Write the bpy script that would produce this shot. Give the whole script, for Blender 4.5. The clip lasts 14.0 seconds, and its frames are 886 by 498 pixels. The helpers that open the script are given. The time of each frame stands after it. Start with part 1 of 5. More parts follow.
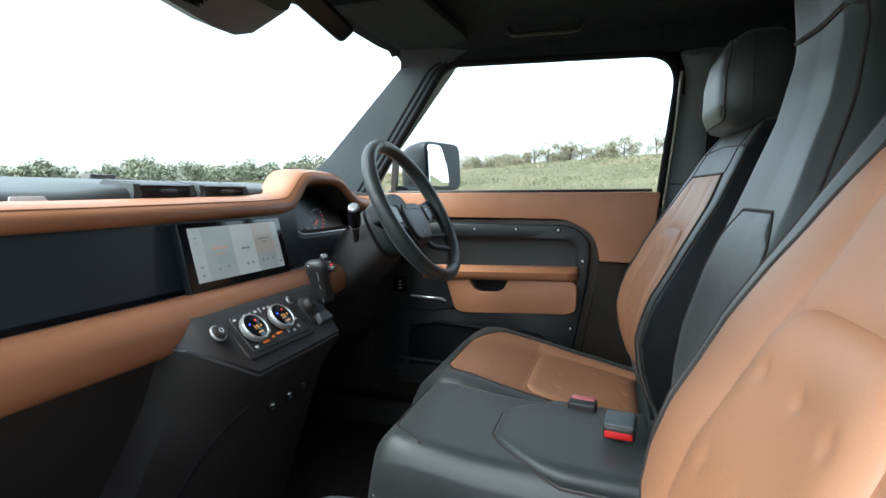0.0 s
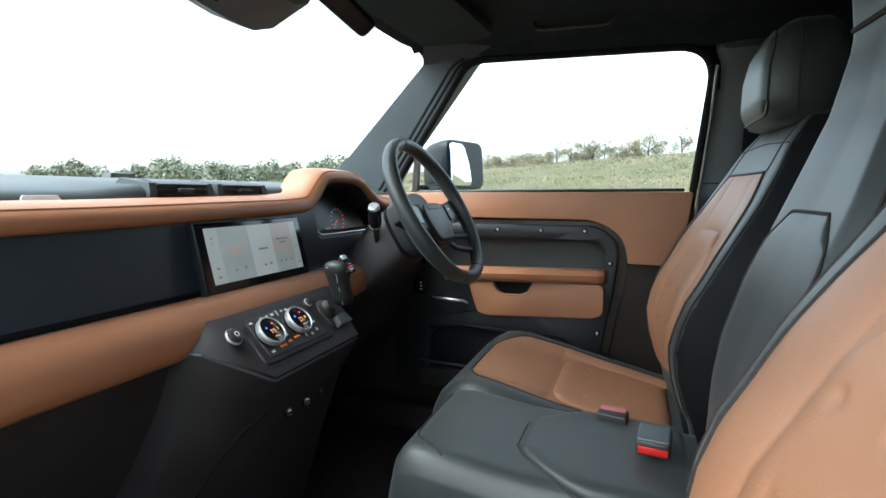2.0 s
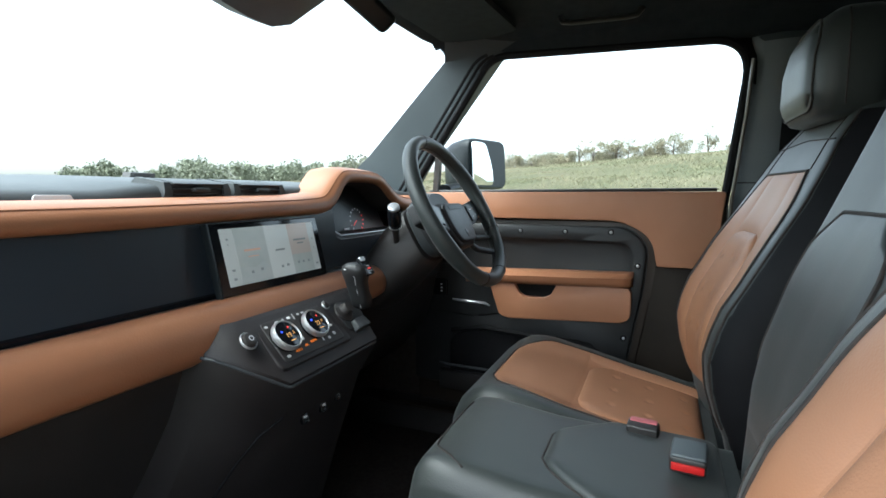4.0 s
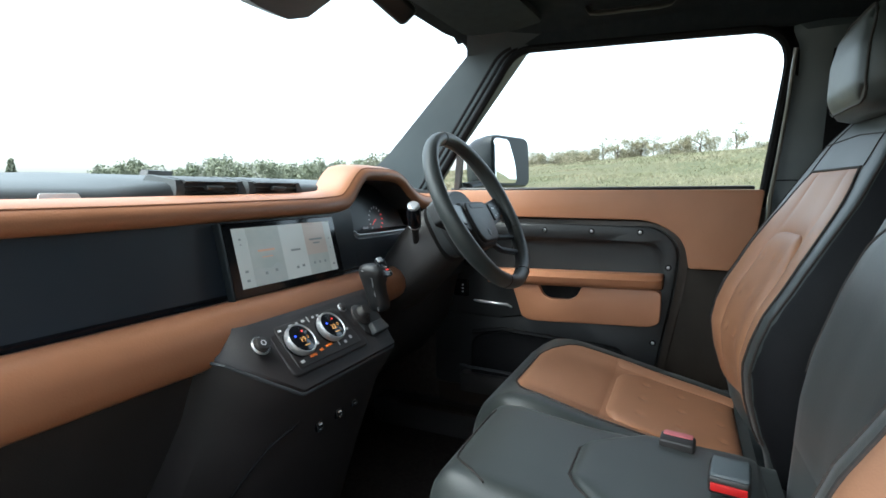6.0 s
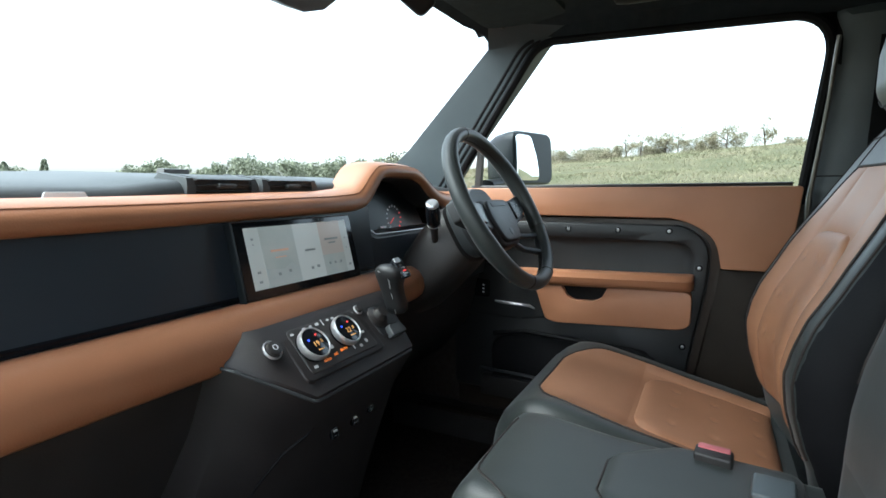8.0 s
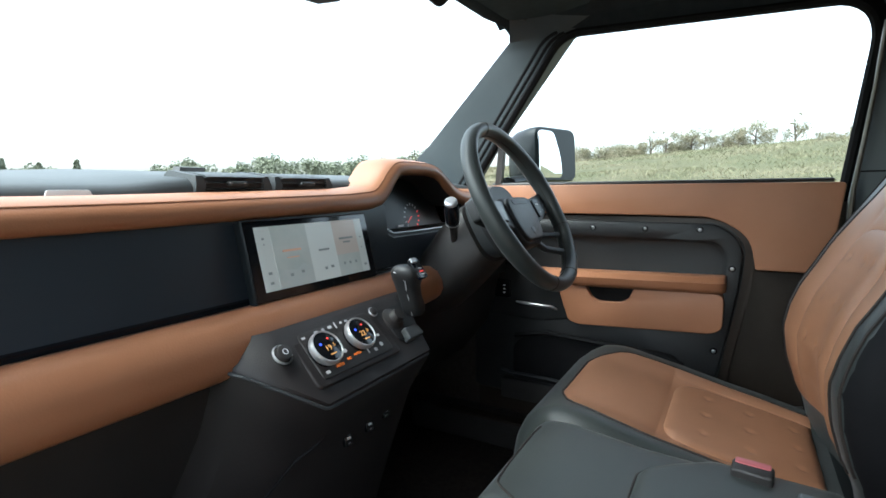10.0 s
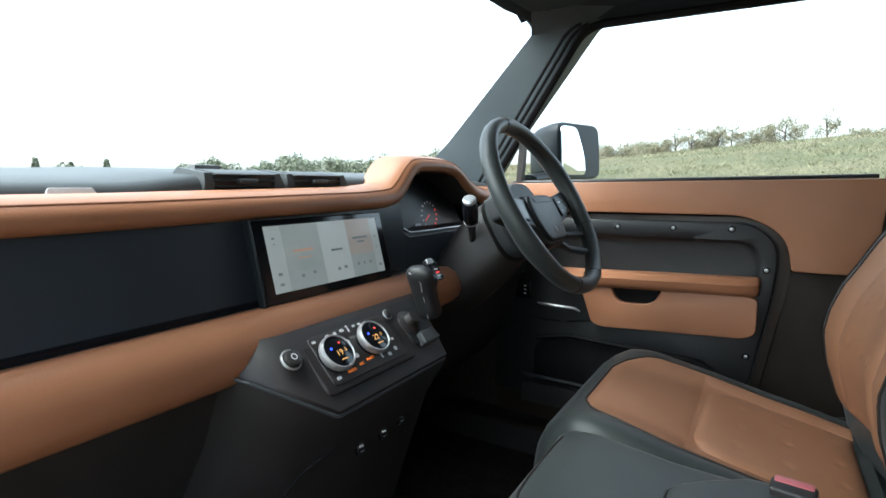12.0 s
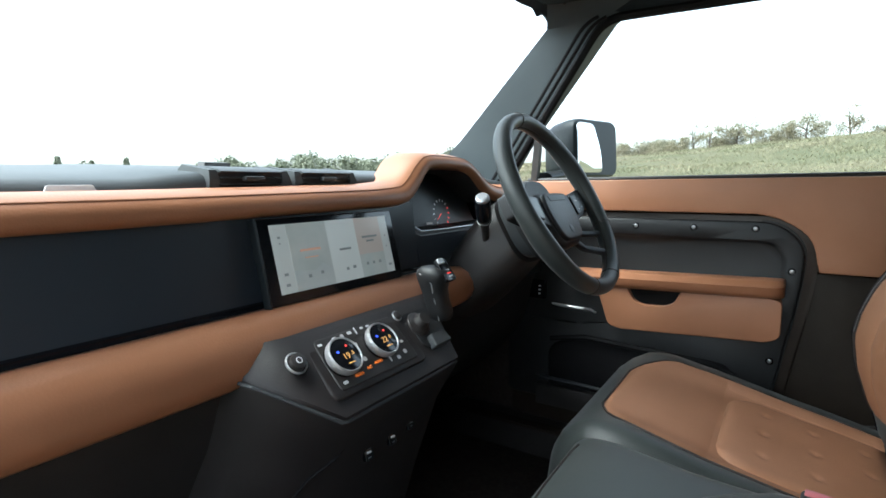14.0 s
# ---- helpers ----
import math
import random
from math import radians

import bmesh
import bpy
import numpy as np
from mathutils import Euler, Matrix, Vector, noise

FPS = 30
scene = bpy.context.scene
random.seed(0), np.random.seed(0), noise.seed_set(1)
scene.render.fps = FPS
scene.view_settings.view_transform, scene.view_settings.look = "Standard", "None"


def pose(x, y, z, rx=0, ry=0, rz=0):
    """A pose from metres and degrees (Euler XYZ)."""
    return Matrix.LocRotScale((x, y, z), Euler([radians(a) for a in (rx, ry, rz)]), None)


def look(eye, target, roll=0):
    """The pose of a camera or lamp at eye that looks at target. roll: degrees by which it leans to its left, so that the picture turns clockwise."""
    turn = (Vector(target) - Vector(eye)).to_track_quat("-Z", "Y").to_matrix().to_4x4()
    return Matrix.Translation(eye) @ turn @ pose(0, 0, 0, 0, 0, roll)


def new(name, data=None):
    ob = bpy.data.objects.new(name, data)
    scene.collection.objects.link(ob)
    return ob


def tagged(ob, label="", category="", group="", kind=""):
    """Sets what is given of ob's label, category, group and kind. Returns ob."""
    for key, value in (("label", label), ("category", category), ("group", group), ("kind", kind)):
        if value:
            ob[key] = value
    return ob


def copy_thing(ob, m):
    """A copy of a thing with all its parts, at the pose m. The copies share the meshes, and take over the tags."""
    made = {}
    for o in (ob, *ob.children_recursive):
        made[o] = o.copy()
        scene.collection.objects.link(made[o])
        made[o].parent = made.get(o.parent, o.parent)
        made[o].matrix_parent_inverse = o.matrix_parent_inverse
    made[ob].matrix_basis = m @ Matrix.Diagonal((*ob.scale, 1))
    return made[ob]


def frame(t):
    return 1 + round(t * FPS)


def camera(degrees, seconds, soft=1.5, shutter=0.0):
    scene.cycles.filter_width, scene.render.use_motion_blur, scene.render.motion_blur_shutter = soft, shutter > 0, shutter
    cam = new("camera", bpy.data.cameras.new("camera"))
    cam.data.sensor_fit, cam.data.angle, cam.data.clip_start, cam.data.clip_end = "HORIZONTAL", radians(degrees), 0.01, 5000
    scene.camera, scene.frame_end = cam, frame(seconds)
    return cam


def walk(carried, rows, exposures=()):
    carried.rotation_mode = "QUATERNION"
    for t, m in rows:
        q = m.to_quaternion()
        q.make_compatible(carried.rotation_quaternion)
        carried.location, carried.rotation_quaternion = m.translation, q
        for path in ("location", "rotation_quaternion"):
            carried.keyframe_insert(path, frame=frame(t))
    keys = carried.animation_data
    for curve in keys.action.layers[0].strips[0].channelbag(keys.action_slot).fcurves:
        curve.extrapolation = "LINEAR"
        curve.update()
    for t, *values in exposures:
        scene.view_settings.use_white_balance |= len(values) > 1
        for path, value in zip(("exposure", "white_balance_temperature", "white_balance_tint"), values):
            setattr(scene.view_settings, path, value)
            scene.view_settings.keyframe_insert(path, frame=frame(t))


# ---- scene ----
cam = camera(80.6, 14.0, soft=1.6)
PATH = [
    (0, (-0.734, -0.613, 0.674), (1.159, -0.003, 0.464), 0.0),
    (0.5, (-0.726, -0.609, 0.674), (1.161, 0.02, 0.464), 0.0),
    (1, (-0.718, -0.605, 0.674), (1.163, 0.042, 0.463), 0.0),
    (1.5, (-0.709, -0.602, 0.674), (1.164, 0.065, 0.463), 0.1),
    (2, (-0.701, -0.598, 0.674), (1.166, 0.087, 0.462), 0.1),
    (2.5, (-0.692, -0.595, 0.675), (1.167, 0.11, 0.461), 0.1),
    (3, (-0.685, -0.592, 0.674), (1.168, 0.131, 0.461), 0.1),
    (5.5, (-0.644, -0.575, 0.674), (1.169, 0.241, 0.456), 0.1),
    (6, (-0.634, -0.571, 0.674), (1.17, 0.263, 0.454), 0.1),
    (6.5, (-0.626, -0.568, 0.675), (1.169, 0.284, 0.452), 0.1),
    (7, (-0.618, -0.564, 0.673), (1.169, 0.306, 0.451), 0.0),
    (7.5, (-0.61, -0.561, 0.674), (1.168, 0.327, 0.448), 0.0),
    (8, (-0.601, -0.557, 0.673), (1.169, 0.348, 0.446), -0.1),
    (10.5, (-0.559, -0.541, 0.671), (1.16, 0.454, 0.436), -0.3),
    (11, (-0.55, -0.537, 0.671), (1.158, 0.476, 0.434), -0.3),
    (11.5, (-0.543, -0.535, 0.67), (1.156, 0.494, 0.433), -0.4),
    (12, (-0.536, -0.532, 0.67), (1.153, 0.512, 0.431), -0.4),
    (12.5, (-0.529, -0.529, 0.67), (1.152, 0.527, 0.43), -0.4),
    (13, (-0.524, -0.527, 0.67), (1.149, 0.542, 0.428), -0.4),
    (13.5, (-0.518, -0.524, 0.669), (1.148, 0.555, 0.427), -0.4),
    (14, (-0.513, -0.522, 0.669), (1.146, 0.567, 0.424), -0.4),
]
walk(cam, [(t, look(eye, target, roll)) for t, eye, target, roll in PATH], [(0, 2.48, 5880, 1), (14, 2.48, 5880, 1)])

# ---- world and light ----
world = bpy.data.worlds.new("overcast_sky")
scene.world = world
world.use_nodes = True
wn, wl = world.node_tree.nodes, world.node_tree.links
sky = wn.new("ShaderNodeTexSky")
sky.sky_type = "NISHITA"
sky.sun_disc = False
sky.sun_elevation = radians(56)
sky.sun_rotation = radians(308)
sky.air_density, sky.dust_density, sky.ozone_density = 1.0, 4.0, 1.0
haze = wn.new("ShaderNodeHueSaturation")
haze.inputs["Saturation"].default_value = 0.38
wl.new(sky.outputs[0], haze.inputs["Color"])
wl.new(haze.outputs[0], wn["Background"].inputs["Color"])
wn["Background"].inputs["Strength"].default_value = 0.15
sun_data = bpy.data.lights.new("sun", "SUN")
sun_data.energy, sun_data.angle, sun_data.color = 0.8, radians(60), (1.0, 0.98, 0.95)
sun_ob = new("sun", sun_data)
sun_ob.matrix_world = look((-4.1, 3.2, 8.1), (0, 0, 0.4))


# ---- materials ----
def mat(name, color, rough=0.5, metal=0.0, color2=None, scale=8.0, bump=0.0, bump_scale=300.0, spec=0.5, coat=0.0, emit=0.0, vor=False, rvar=0.0, sheen=0.0, wrinkle=0.0):
    m = bpy.data.materials.new(name)
    m.use_nodes = True
    n, l = m.node_tree.nodes, m.node_tree.links
    b = n["Principled BSDF"]
    b.inputs["Base Color"].default_value = (*color, 1)
    b.inputs["Roughness"].default_value = rough
    b.inputs["Metallic"].default_value = metal
    b.inputs["Specular IOR Level"].default_value = spec
    b.inputs["Coat Weight"].default_value = coat
    b.inputs["Sheen Weight"].default_value, b.inputs["Sheen Roughness"].default_value = sheen, 0.4
    co = n.new("ShaderNodeTexCoord")
    if color2:
        t = n.new("ShaderNodeTexNoise")
        t.inputs["Scale"].default_value, t.inputs["Detail"].default_value = scale, 6
        l.new(co.outputs["Object"], t.inputs["Vector"])
        r = n.new("ShaderNodeValToRGB")
        r.color_ramp.elements[0].position, r.color_ramp.elements[1].position = 0.32, 0.68
        r.color_ramp.elements[0].color, r.color_ramp.elements[1].color = (*color, 1), (*color2, 1)
        l.new(t.outputs["Fac"], r.inputs["Fac"])
        l.new(r.outputs["Color"], b.inputs["Base Color"])
        if rvar:
            mr = n.new("ShaderNodeMapRange")
            mr.inputs["To Min"].default_value, mr.inputs["To Max"].default_value = rough - rvar, rough + rvar
            l.new(t.outputs["Fac"], mr.inputs["Value"])
            l.new(mr.outputs[0], b.inputs["Roughness"])
    if bump:
        if vor:
            v = n.new("ShaderNodeTexVoronoi")
            v.inputs["Scale"].default_value = bump_scale
            out = v.outputs["Distance"]
        else:
            v = n.new("ShaderNodeTexNoise")
            v.inputs["Scale"].default_value, v.inputs["Detail"].default_value = bump_scale, 4
            out = v.outputs["Fac"]
        l.new(co.outputs["Object"], v.inputs["Vector"])
        bp = n.new("ShaderNodeBump")
        bp.inputs["Strength"].default_value, bp.inputs["Distance"].default_value = bump, 0.001
        if wrinkle:
            wv = n.new("ShaderNodeTexNoise")
            wv.inputs["Scale"].default_value, wv.inputs["Detail"].default_value, wv.inputs["Distortion"].default_value = 11, 1.5, 0.2
            l.new(co.outputs["Object"], wv.inputs["Vector"])
            wb = n.new("ShaderNodeBump")
            wb.inputs["Strength"].default_value, wb.inputs["Distance"].default_value = wrinkle, 0.01
            l.new(wv.outputs["Fac"], wb.inputs["Height"])
            l.new(wb.outputs[0], bp.inputs["Normal"])
        l.new(out, bp.inputs["Height"])
        l.new(bp.outputs[0], b.inputs["Normal"])
    if emit:
        b.inputs["Emission Color"].default_value = (*color, 1)
        b.inputs["Emission Strength"].default_value = emit
    return m


TAN = mat("tan_leather", (0.318, 0.140, 0.070), 0.42, color2=(0.356, 0.162, 0.083), scale=9, bump=0.12, bump_scale=420, vor=True, rvar=0.05)
TAN_SEAT = mat("tan_perforated_leather", (0.316, 0.150, 0.077), 0.48, color2=(0.354, 0.172, 0.092), wrinkle=0.16, scale=12, bump=0.12, bump_scale=500, vor=True, rvar=0.06)
DARK = mat("charcoal_leather", (0.026, 0.031, 0.030), 0.46, wrinkle=0.10, sheen=0.11, spec=0.5, color2=(0.034, 0.040, 0.038), scale=10, bump=0.10, bump_scale=450, vor=True, rvar=0.06)
SOFT = mat("charcoal_soft_plastic", (0.032, 0.037, 0.040), 0.50, sheen=0.06, spec=0.5, color2=(0.042, 0.047, 0.050), scale=14, bump=0.4, bump_scale=600, rvar=0.05)
HARD = mat("black_hard_plastic", (0.023, 0.021, 0.020), 0.46, color2=(0.030, 0.027, 0.026), scale=20, bump=0.35, bump_scale=700, rvar=0.06)
BROWN = mat("dark_brown_plastic", (0.019, 0.013, 0.009), 0.6, spec=0.3, color2=(0.025, 0.018, 0.012), scale=16, bump=0.3, bump_scale=600)
# One pillar trim; rear copy carries light in its colour, front copy shade.
PILLAR_LIT = mat("lit_slate_pillar_trim", (0.070, 0.084, 0.090), 0.5, color2=(0.082, 0.097, 0.103), scale=10, bump=0.3, bump_scale=700, spec=0.5)
PILLAR_SHADED = mat("shaded_slate_pillar_trim", (0.030, 0.041, 0.046), 0.5, color2=(0.038, 0.050, 0.055), scale=10, bump=0.3, bump_scale=700)
CONSOLE = mat("console_plastic", (0.016, 0.014, 0.014), 0.48, spec=0.4, color2=(0.021, 0.018, 0.018), scale=18, bump=0.35, bump_scale=700, rvar=0.05)
CARRIER = mat("black_carrier_plastic", (0.011, 0.012, 0.013), 0.5, color2=(0.015, 0.016, 0.017), scale=14, bump=0.3, bump_scale=600, rvar=0.05)
BLACK = mat("black_leather_side", (0.006, 0.006, 0.007), 0.65, spec=0.15, color2=(0.009, 0.009, 0.010), scale=12, bump=0.1, bump_scale=450, vor=True)
DASH_TOP = mat("dash_top_grain", (0.040, 0.047, 0.050), 0.55, spec=0.45, color2=(0.050, 0.057, 0.060), scale=14, bump=0.3, bump_scale=600, rvar=0.04)
GLOSS = mat("gloss_black", (0.006, 0.007, 0.009), 0.12, color2=(0.008, 0.009, 0.011), scale=4, rvar=0.03)
PIANO = mat("satin_black_panel", (0.024, 0.032, 0.041), 0.36, color2=(0.030, 0.039, 0.049), scale=5, rvar=0.05)
CHROME = mat("satin_chrome", (0.62, 0.63, 0.64), 0.32, 0.7, color2=(0.55, 0.56, 0.57), scale=60)
STEEL = mat("screw_steel", (0.45, 0.45, 0.46), 0.3, 1.0, color2=(0.35, 0.35, 0.36), scale=200)
CLOTH = mat("black_headliner_cloth", (0.016, 0.021, 0.025), 0.9, color2=(0.022, 0.028, 0.032), scale=40, bump=0.6, bump_scale=900, spec=0.2)
CARPET = mat("black_carpet", (0.032, 0.026, 0.023), 0.95, color2=(0.052, 0.043, 0.038), scale=90, bump=1.0, bump_scale=800, spec=0.1)
THREAD = mat("seam_thread", (0.012, 0.011, 0.010), 0.7, color2=(0.03, 0.02, 0.015), scale=300)
THREAD_TAN = mat("tan_seam_thread", (0.20, 0.080, 0.036), 0.7, color2=(0.25, 0.105, 0.05), scale=300)
RED = mat("red_button", (0.55, 0.015, 0.015), 0.35, color2=(0.48, 0.012, 0.012), scale=80)
PINK = mat("pale_red_button", (0.44, 0.13, 0.14), 0.4, color2=(0.40, 0.11, 0.12), scale=80)
PAINT = mat("bronze_car_paint", (0.09, 0.075, 0.058), 0.3, 0.3, color2=(0.10, 0.085, 0.066), scale=30, coat=0.6)
ORANGE = mat("orange_lit_symbol", (1.0, 0.25, 0.03), 0.5, emit=0.08)
AMBER = mat("amber_lit_digits", (0.85, 0.42, 0.12), 0.5, emit=0.022)
BLUE_L = mat("blue_lit_symbol", (0.05, 0.10, 1.0), 0.5, emit=0.25)
RED_L = mat("red_lit_symbol", (1.0, 0.06, 0.05), 0.5, emit=0.14)
WHITE_P = mat("white_printed_symbol", (0.6, 0.61, 0.62), 0.5, emit=0.01)
GREY_P = mat("grey_printed_symbol", (0.22, 0.23, 0.24), 0.5)


def glass(name, tint, gloss=1.0):
    m = bpy.data.materials.new(name)
    m.use_nodes = True
    n, l = m.node_tree.nodes, m.node_tree.links
    n.remove(n["Principled BSDF"])
    tr, gl, mx, fr = (n.new("ShaderNode" + k) for k in ("BsdfTransparent", "BsdfGlossy", "MixShader", "Fresnel"))
    tr.inputs["Color"].default_value = (*tint, 1)
    gl.inputs["Roughness"].default_value = 0.02
    fr.inputs["IOR"].default_value = 1.0 + 0.2 * gloss
    l.new(fr.outputs[0], mx.inputs[0])
    l.new(tr.outputs[0], mx.inputs[1])
    l.new(gl.outputs[0], mx.inputs[2])
    l.new(mx.outputs[0], n["Material Output"].inputs["Surface"])
    return m


GLASS = glass("window_glass", (0.96, 0.98, 0.97), 0.2)
SHELL = mat("satin_black_shell", (0.007, 0.010, 0.012), 0.32, spec=0.3, color2=(0.010, 0.014, 0.016), scale=9, rvar=0.05)
BRONZE = mat("dark_bronze_strip", (0.030, 0.022, 0.017), 0.42, 0.3, color2=(0.040, 0.030, 0.023), scale=30, rvar=0.05)
MIRROR = mat("mirror_glass", (0.85, 0.87, 0.88), 0.02, 1.0)


# ---- mesh helpers ----
def lerp(table, v):
    """Piecewise linear reading of a small table of (key, value)."""
    return float(np.interp(v, [a for a, _ in table], [b for _, b in table]))


def finish(bm, name, material, smooth=True, flat_angle=40):
    bmesh.ops.recalc_face_normals(bm, faces=bm.faces)
    me = bpy.data.meshes.new(name)
    for e in bm.edges:
        if len(e.link_faces) == 2 and e.calc_face_angle(0) > radians(flat_angle):
            e.smooth = False
    for f in bm.faces:
        f.smooth = smooth
    bm.to_mesh(me)
    bm.free()
    me.materials.append(material)
    return me


def part(name, bm, material, parent, label="", smooth=True, flat_angle=40):
    ob = new(name, finish(bm, name, material, smooth, flat_angle))
    ob.parent = parent
    if label:
        tagged(ob, label)
    return ob


def thing(name, label, category, group="", at=(0, 0, 0), kind=""):
    ob = new(name)
    ob.empty_display_size = 0.05
    ob.location = at
    return tagged(ob, label, category, group, kind)


def structure(name, bm, material, label, category, smooth=True):
    return tagged(new(name, finish(bm, name, material, smooth)), label, category, kind="structure")


def loft(rings, caps=True, loop=True, close_path=False):
    bm = bmesh.new()
    vs = [[bm.verts.new(p) for p in r] for r in rings]
    n = len(rings[0])
    pairs = list(zip(vs, vs[1:])) + ([(vs[-1], vs[0])] if close_path else [])
    for a, b in pairs:
        for i in range(n if loop else n - 1):
            j = (i + 1) % n
            bm.faces.new((a[i], a[j], b[j], b[i]))
    if caps and not close_path:
        bm.faces.new(vs[0][::-1])
        bm.faces.new(vs[-1])
    return bm


def tube(points, r, n=8, closed=False, squash=1.0, up=None):
    """A round bar along points; r a radius or one for each point."""
    pts = [Vector(p) for p in points]
    rings = []
    last = Vector(up) if up else None
    for i, p in enumerate(pts):
        a = pts[i - 1] if (i or closed) else pts[i]
        b = pts[(i + 1) % len(pts)] if (i + 1 < len(pts) or closed) else pts[i]
        d = (b - a).normalized()
        if last is None:
            last = Vector((0, 0, 1)) if abs(d.z) < 0.9 else Vector((1, 0, 0))
        s = d.cross(last).normalized()
        w = s.cross(d).normalized()
        last = w
        rr = r[i] if hasattr(r, "__len__") else r
        rings.append([p + (s * math.cos(k * math.tau / n) + w * math.sin(k * math.tau / n) * squash) * rr for k in range(n)])
    return loft(rings, close_path=closed)


def rounded(points, radius, n=5):
    """A polygon with its corners rounded; radius one number or one for each corner."""
    out = []
    for i, p in enumerate(points):
        p, a, b = Vector(p), Vector(points[i - 1]), Vector(points[(i + 1) % len(points)])
        r = radius[i] if hasattr(radius, "__len__") else radius
        u, v = (a - p), (b - p)
        k = min(r, u.length * 0.49, v.length * 0.49)
        if k < 1e-4:
            out.append(tuple(p))
            continue
        s, e = p + u.normalized() * k, p + v.normalized() * k
        for j in range(n + 1):
            t = j / n
            out.append(tuple(s * (1 - t) ** 2 + p * 2 * t * (1 - t) + e * t * t))
    return out


def prism(outline, thick, m, edge=0.004, segs=3):
    """A plate: a flat outline in local x, y, raised to z = thick, with its upper rim rounded, placed by the matrix m."""
    bm = bmesh.new()
    lo = [bm.verts.new((x, y, 0)) for x, y in outline]
    f = bm.faces.new(lo)
    if f.normal.z < 0:
        f.normal_flip()
    f.normal_update()
    if f.normal.z < 0:
        f.normal_flip()
    g = bmesh.ops.extrude_face_region(bm, geom=[f])
    top = [v for v in g["geom"] if isinstance(v, bmesh.types.BMVert)]
    for v in top:
        v.co.z = thick
    if edge:
        rim = [e for e in bm.edges if all(abs(v.co.z - thick) < 1e-7 for v in e.verts)]
        bmesh.ops.bevel(bm, geom=rim, offset=edge, segments=segs, profile=0.5, affect="EDGES", clamp_overlap=True)
    bm.transform(m)
    return bm


def axes(origin, ex, ey):
    """The matrix with its local x and y along ex and ey."""
    x = Vector(ex).normalized()
    z = x.cross(Vector(ey)).normalized()
    y = z.cross(x)
    return Matrix((( x.x, y.x, z.x, origin[0]), (x.y, y.y, z.y, origin[1]), (x.z, y.z, z.z, origin[2]), (0, 0, 0, 1)))


def box(x0, x1, y0, y1, z0, z1, edge=0.004, segs=2):
    bm = bmesh.new()
    bmesh.ops.create_cube(bm, size=1)
    for v in bm.verts:
        v.co = Vector((x0 if v.co.x < 0 else x1, y0 if v.co.y < 0 else y1, z0 if v.co.z < 0 else z1))
    if edge:
        bmesh.ops.bevel(bm, geom=list(bm.edges), offset=edge, segments=segs, profile=0.5, affect="EDGES")
    return bm


def disc(m, r, depth, edge=0.001, n=32):
    """A round plate, its face at local z = depth."""
    return prism([(r * math.cos(i * math.tau / n), r * math.sin(i * math.tau / n)) for i in range(n)], depth, m, edge, 2)


def ring(m, r0, r1, depth, n=32):
    """A bezel: a rounded ring round local z."""
    rr, c = (r1 - r0) / 2, (r0 + r1) / 2
    rings = []
    for i in range(n):
        a = i * math.tau / n
        d = Vector((math.cos(a), math.sin(a), 0))
        rings.append([m @ (d * (c + rr * math.cos(k * math.tau / 10)) + Vector((0, 0, depth * (0.5 + 0.5 * math.sin(k * math.tau / 10))))) for k in range(10)])
    return loft(rings, close_path=True)


def join(bms):
    out = bmesh.new()
    for b in bms:
        me = bpy.data.meshes.new("tmp")
        b.to_mesh(me)
        b.free()
        out.from_mesh(me)
        bpy.data.meshes.remove(me)
    return out


def skin(fn, left, right, s0, s1, nu=14, ns=20, puff=0.006, sink=0.004, soft=0.010, dents=()):
    """An upholstered panel on the surface fn(u, s): closed, plump in the middle, sunk at its seam. left and right give u at s."""
    top, low = [], []
    for j in range(ns + 1):
        s = s0 + (s1 - s0) * j / ns
        a, b = left(s), right(s)
        for i in range(nu + 1):
            u = a + (b - a) * i / nu
            p = fn(u, s)
            nrm = (fn(u + 0.01, s) - fn(u - 0.01, s)).cross(fn(u, s + 0.004) - fn(u, s - 0.004)).normalized()
            if nrm.y + nrm.z < 0:
                nrm = -nrm
            e = min((p - fn(a, s)).length, (p - fn(b, s)).length, (p - fn(u, s0)).length, (p - fn(u, s1)).length)
            dip = sum(0.0035 * math.exp(-((p - fn(*d)).length / 0.0055) ** 2) for d in dents)
            top.append((p - nrm * dip, nrm, e))
    bm = bmesh.new()
    up = [bm.verts.new(p + n * (-sink + (puff + sink) * (1 - math.exp(-e / soft)))) for p, n, e in top]
    lo = [bm.verts.new(p - n * (sink + 0.006)) for p, n, e in top]
    w = nu + 1
    for j in range(ns):
        for i in range(nu):
            k = j * w + i
            bm.faces.new((up[k], up[k + 1], up[k + w + 1], up[k + w]))
            bm.faces.new((lo[k], lo[k + w], lo[k + w + 1], lo[k + 1]))
    rim = [i for i in range(w)] + [j * w + nu for j in range(1, ns + 1)] + [ns * w + i for i in range(nu - 1, -1, -1)] + [j * w for j in range(ns - 1, 0, -1)]
    for a, b in zip(rim, rim[1:] + rim[:1]):
        bm.faces.new((up[a], lo[a], lo[b], up[b]))
    return bm


def seam(fn, path, r=0.0016, lift=0.001, closed=False):
    """A stitched seam cord on the surface fn along (u, s) pairs."""
    pts = []
    for u, s in path:
        nrm = (fn(u + 0.01, s) - fn(u - 0.01, s)).cross(fn(u, s + 0.004) - fn(u, s - 0.004)).normalized()
        pts.append(fn(u, s) + (nrm if nrm.y + nrm.z > 0 else -nrm) * lift)
    return tube(pts, r, 6, closed)


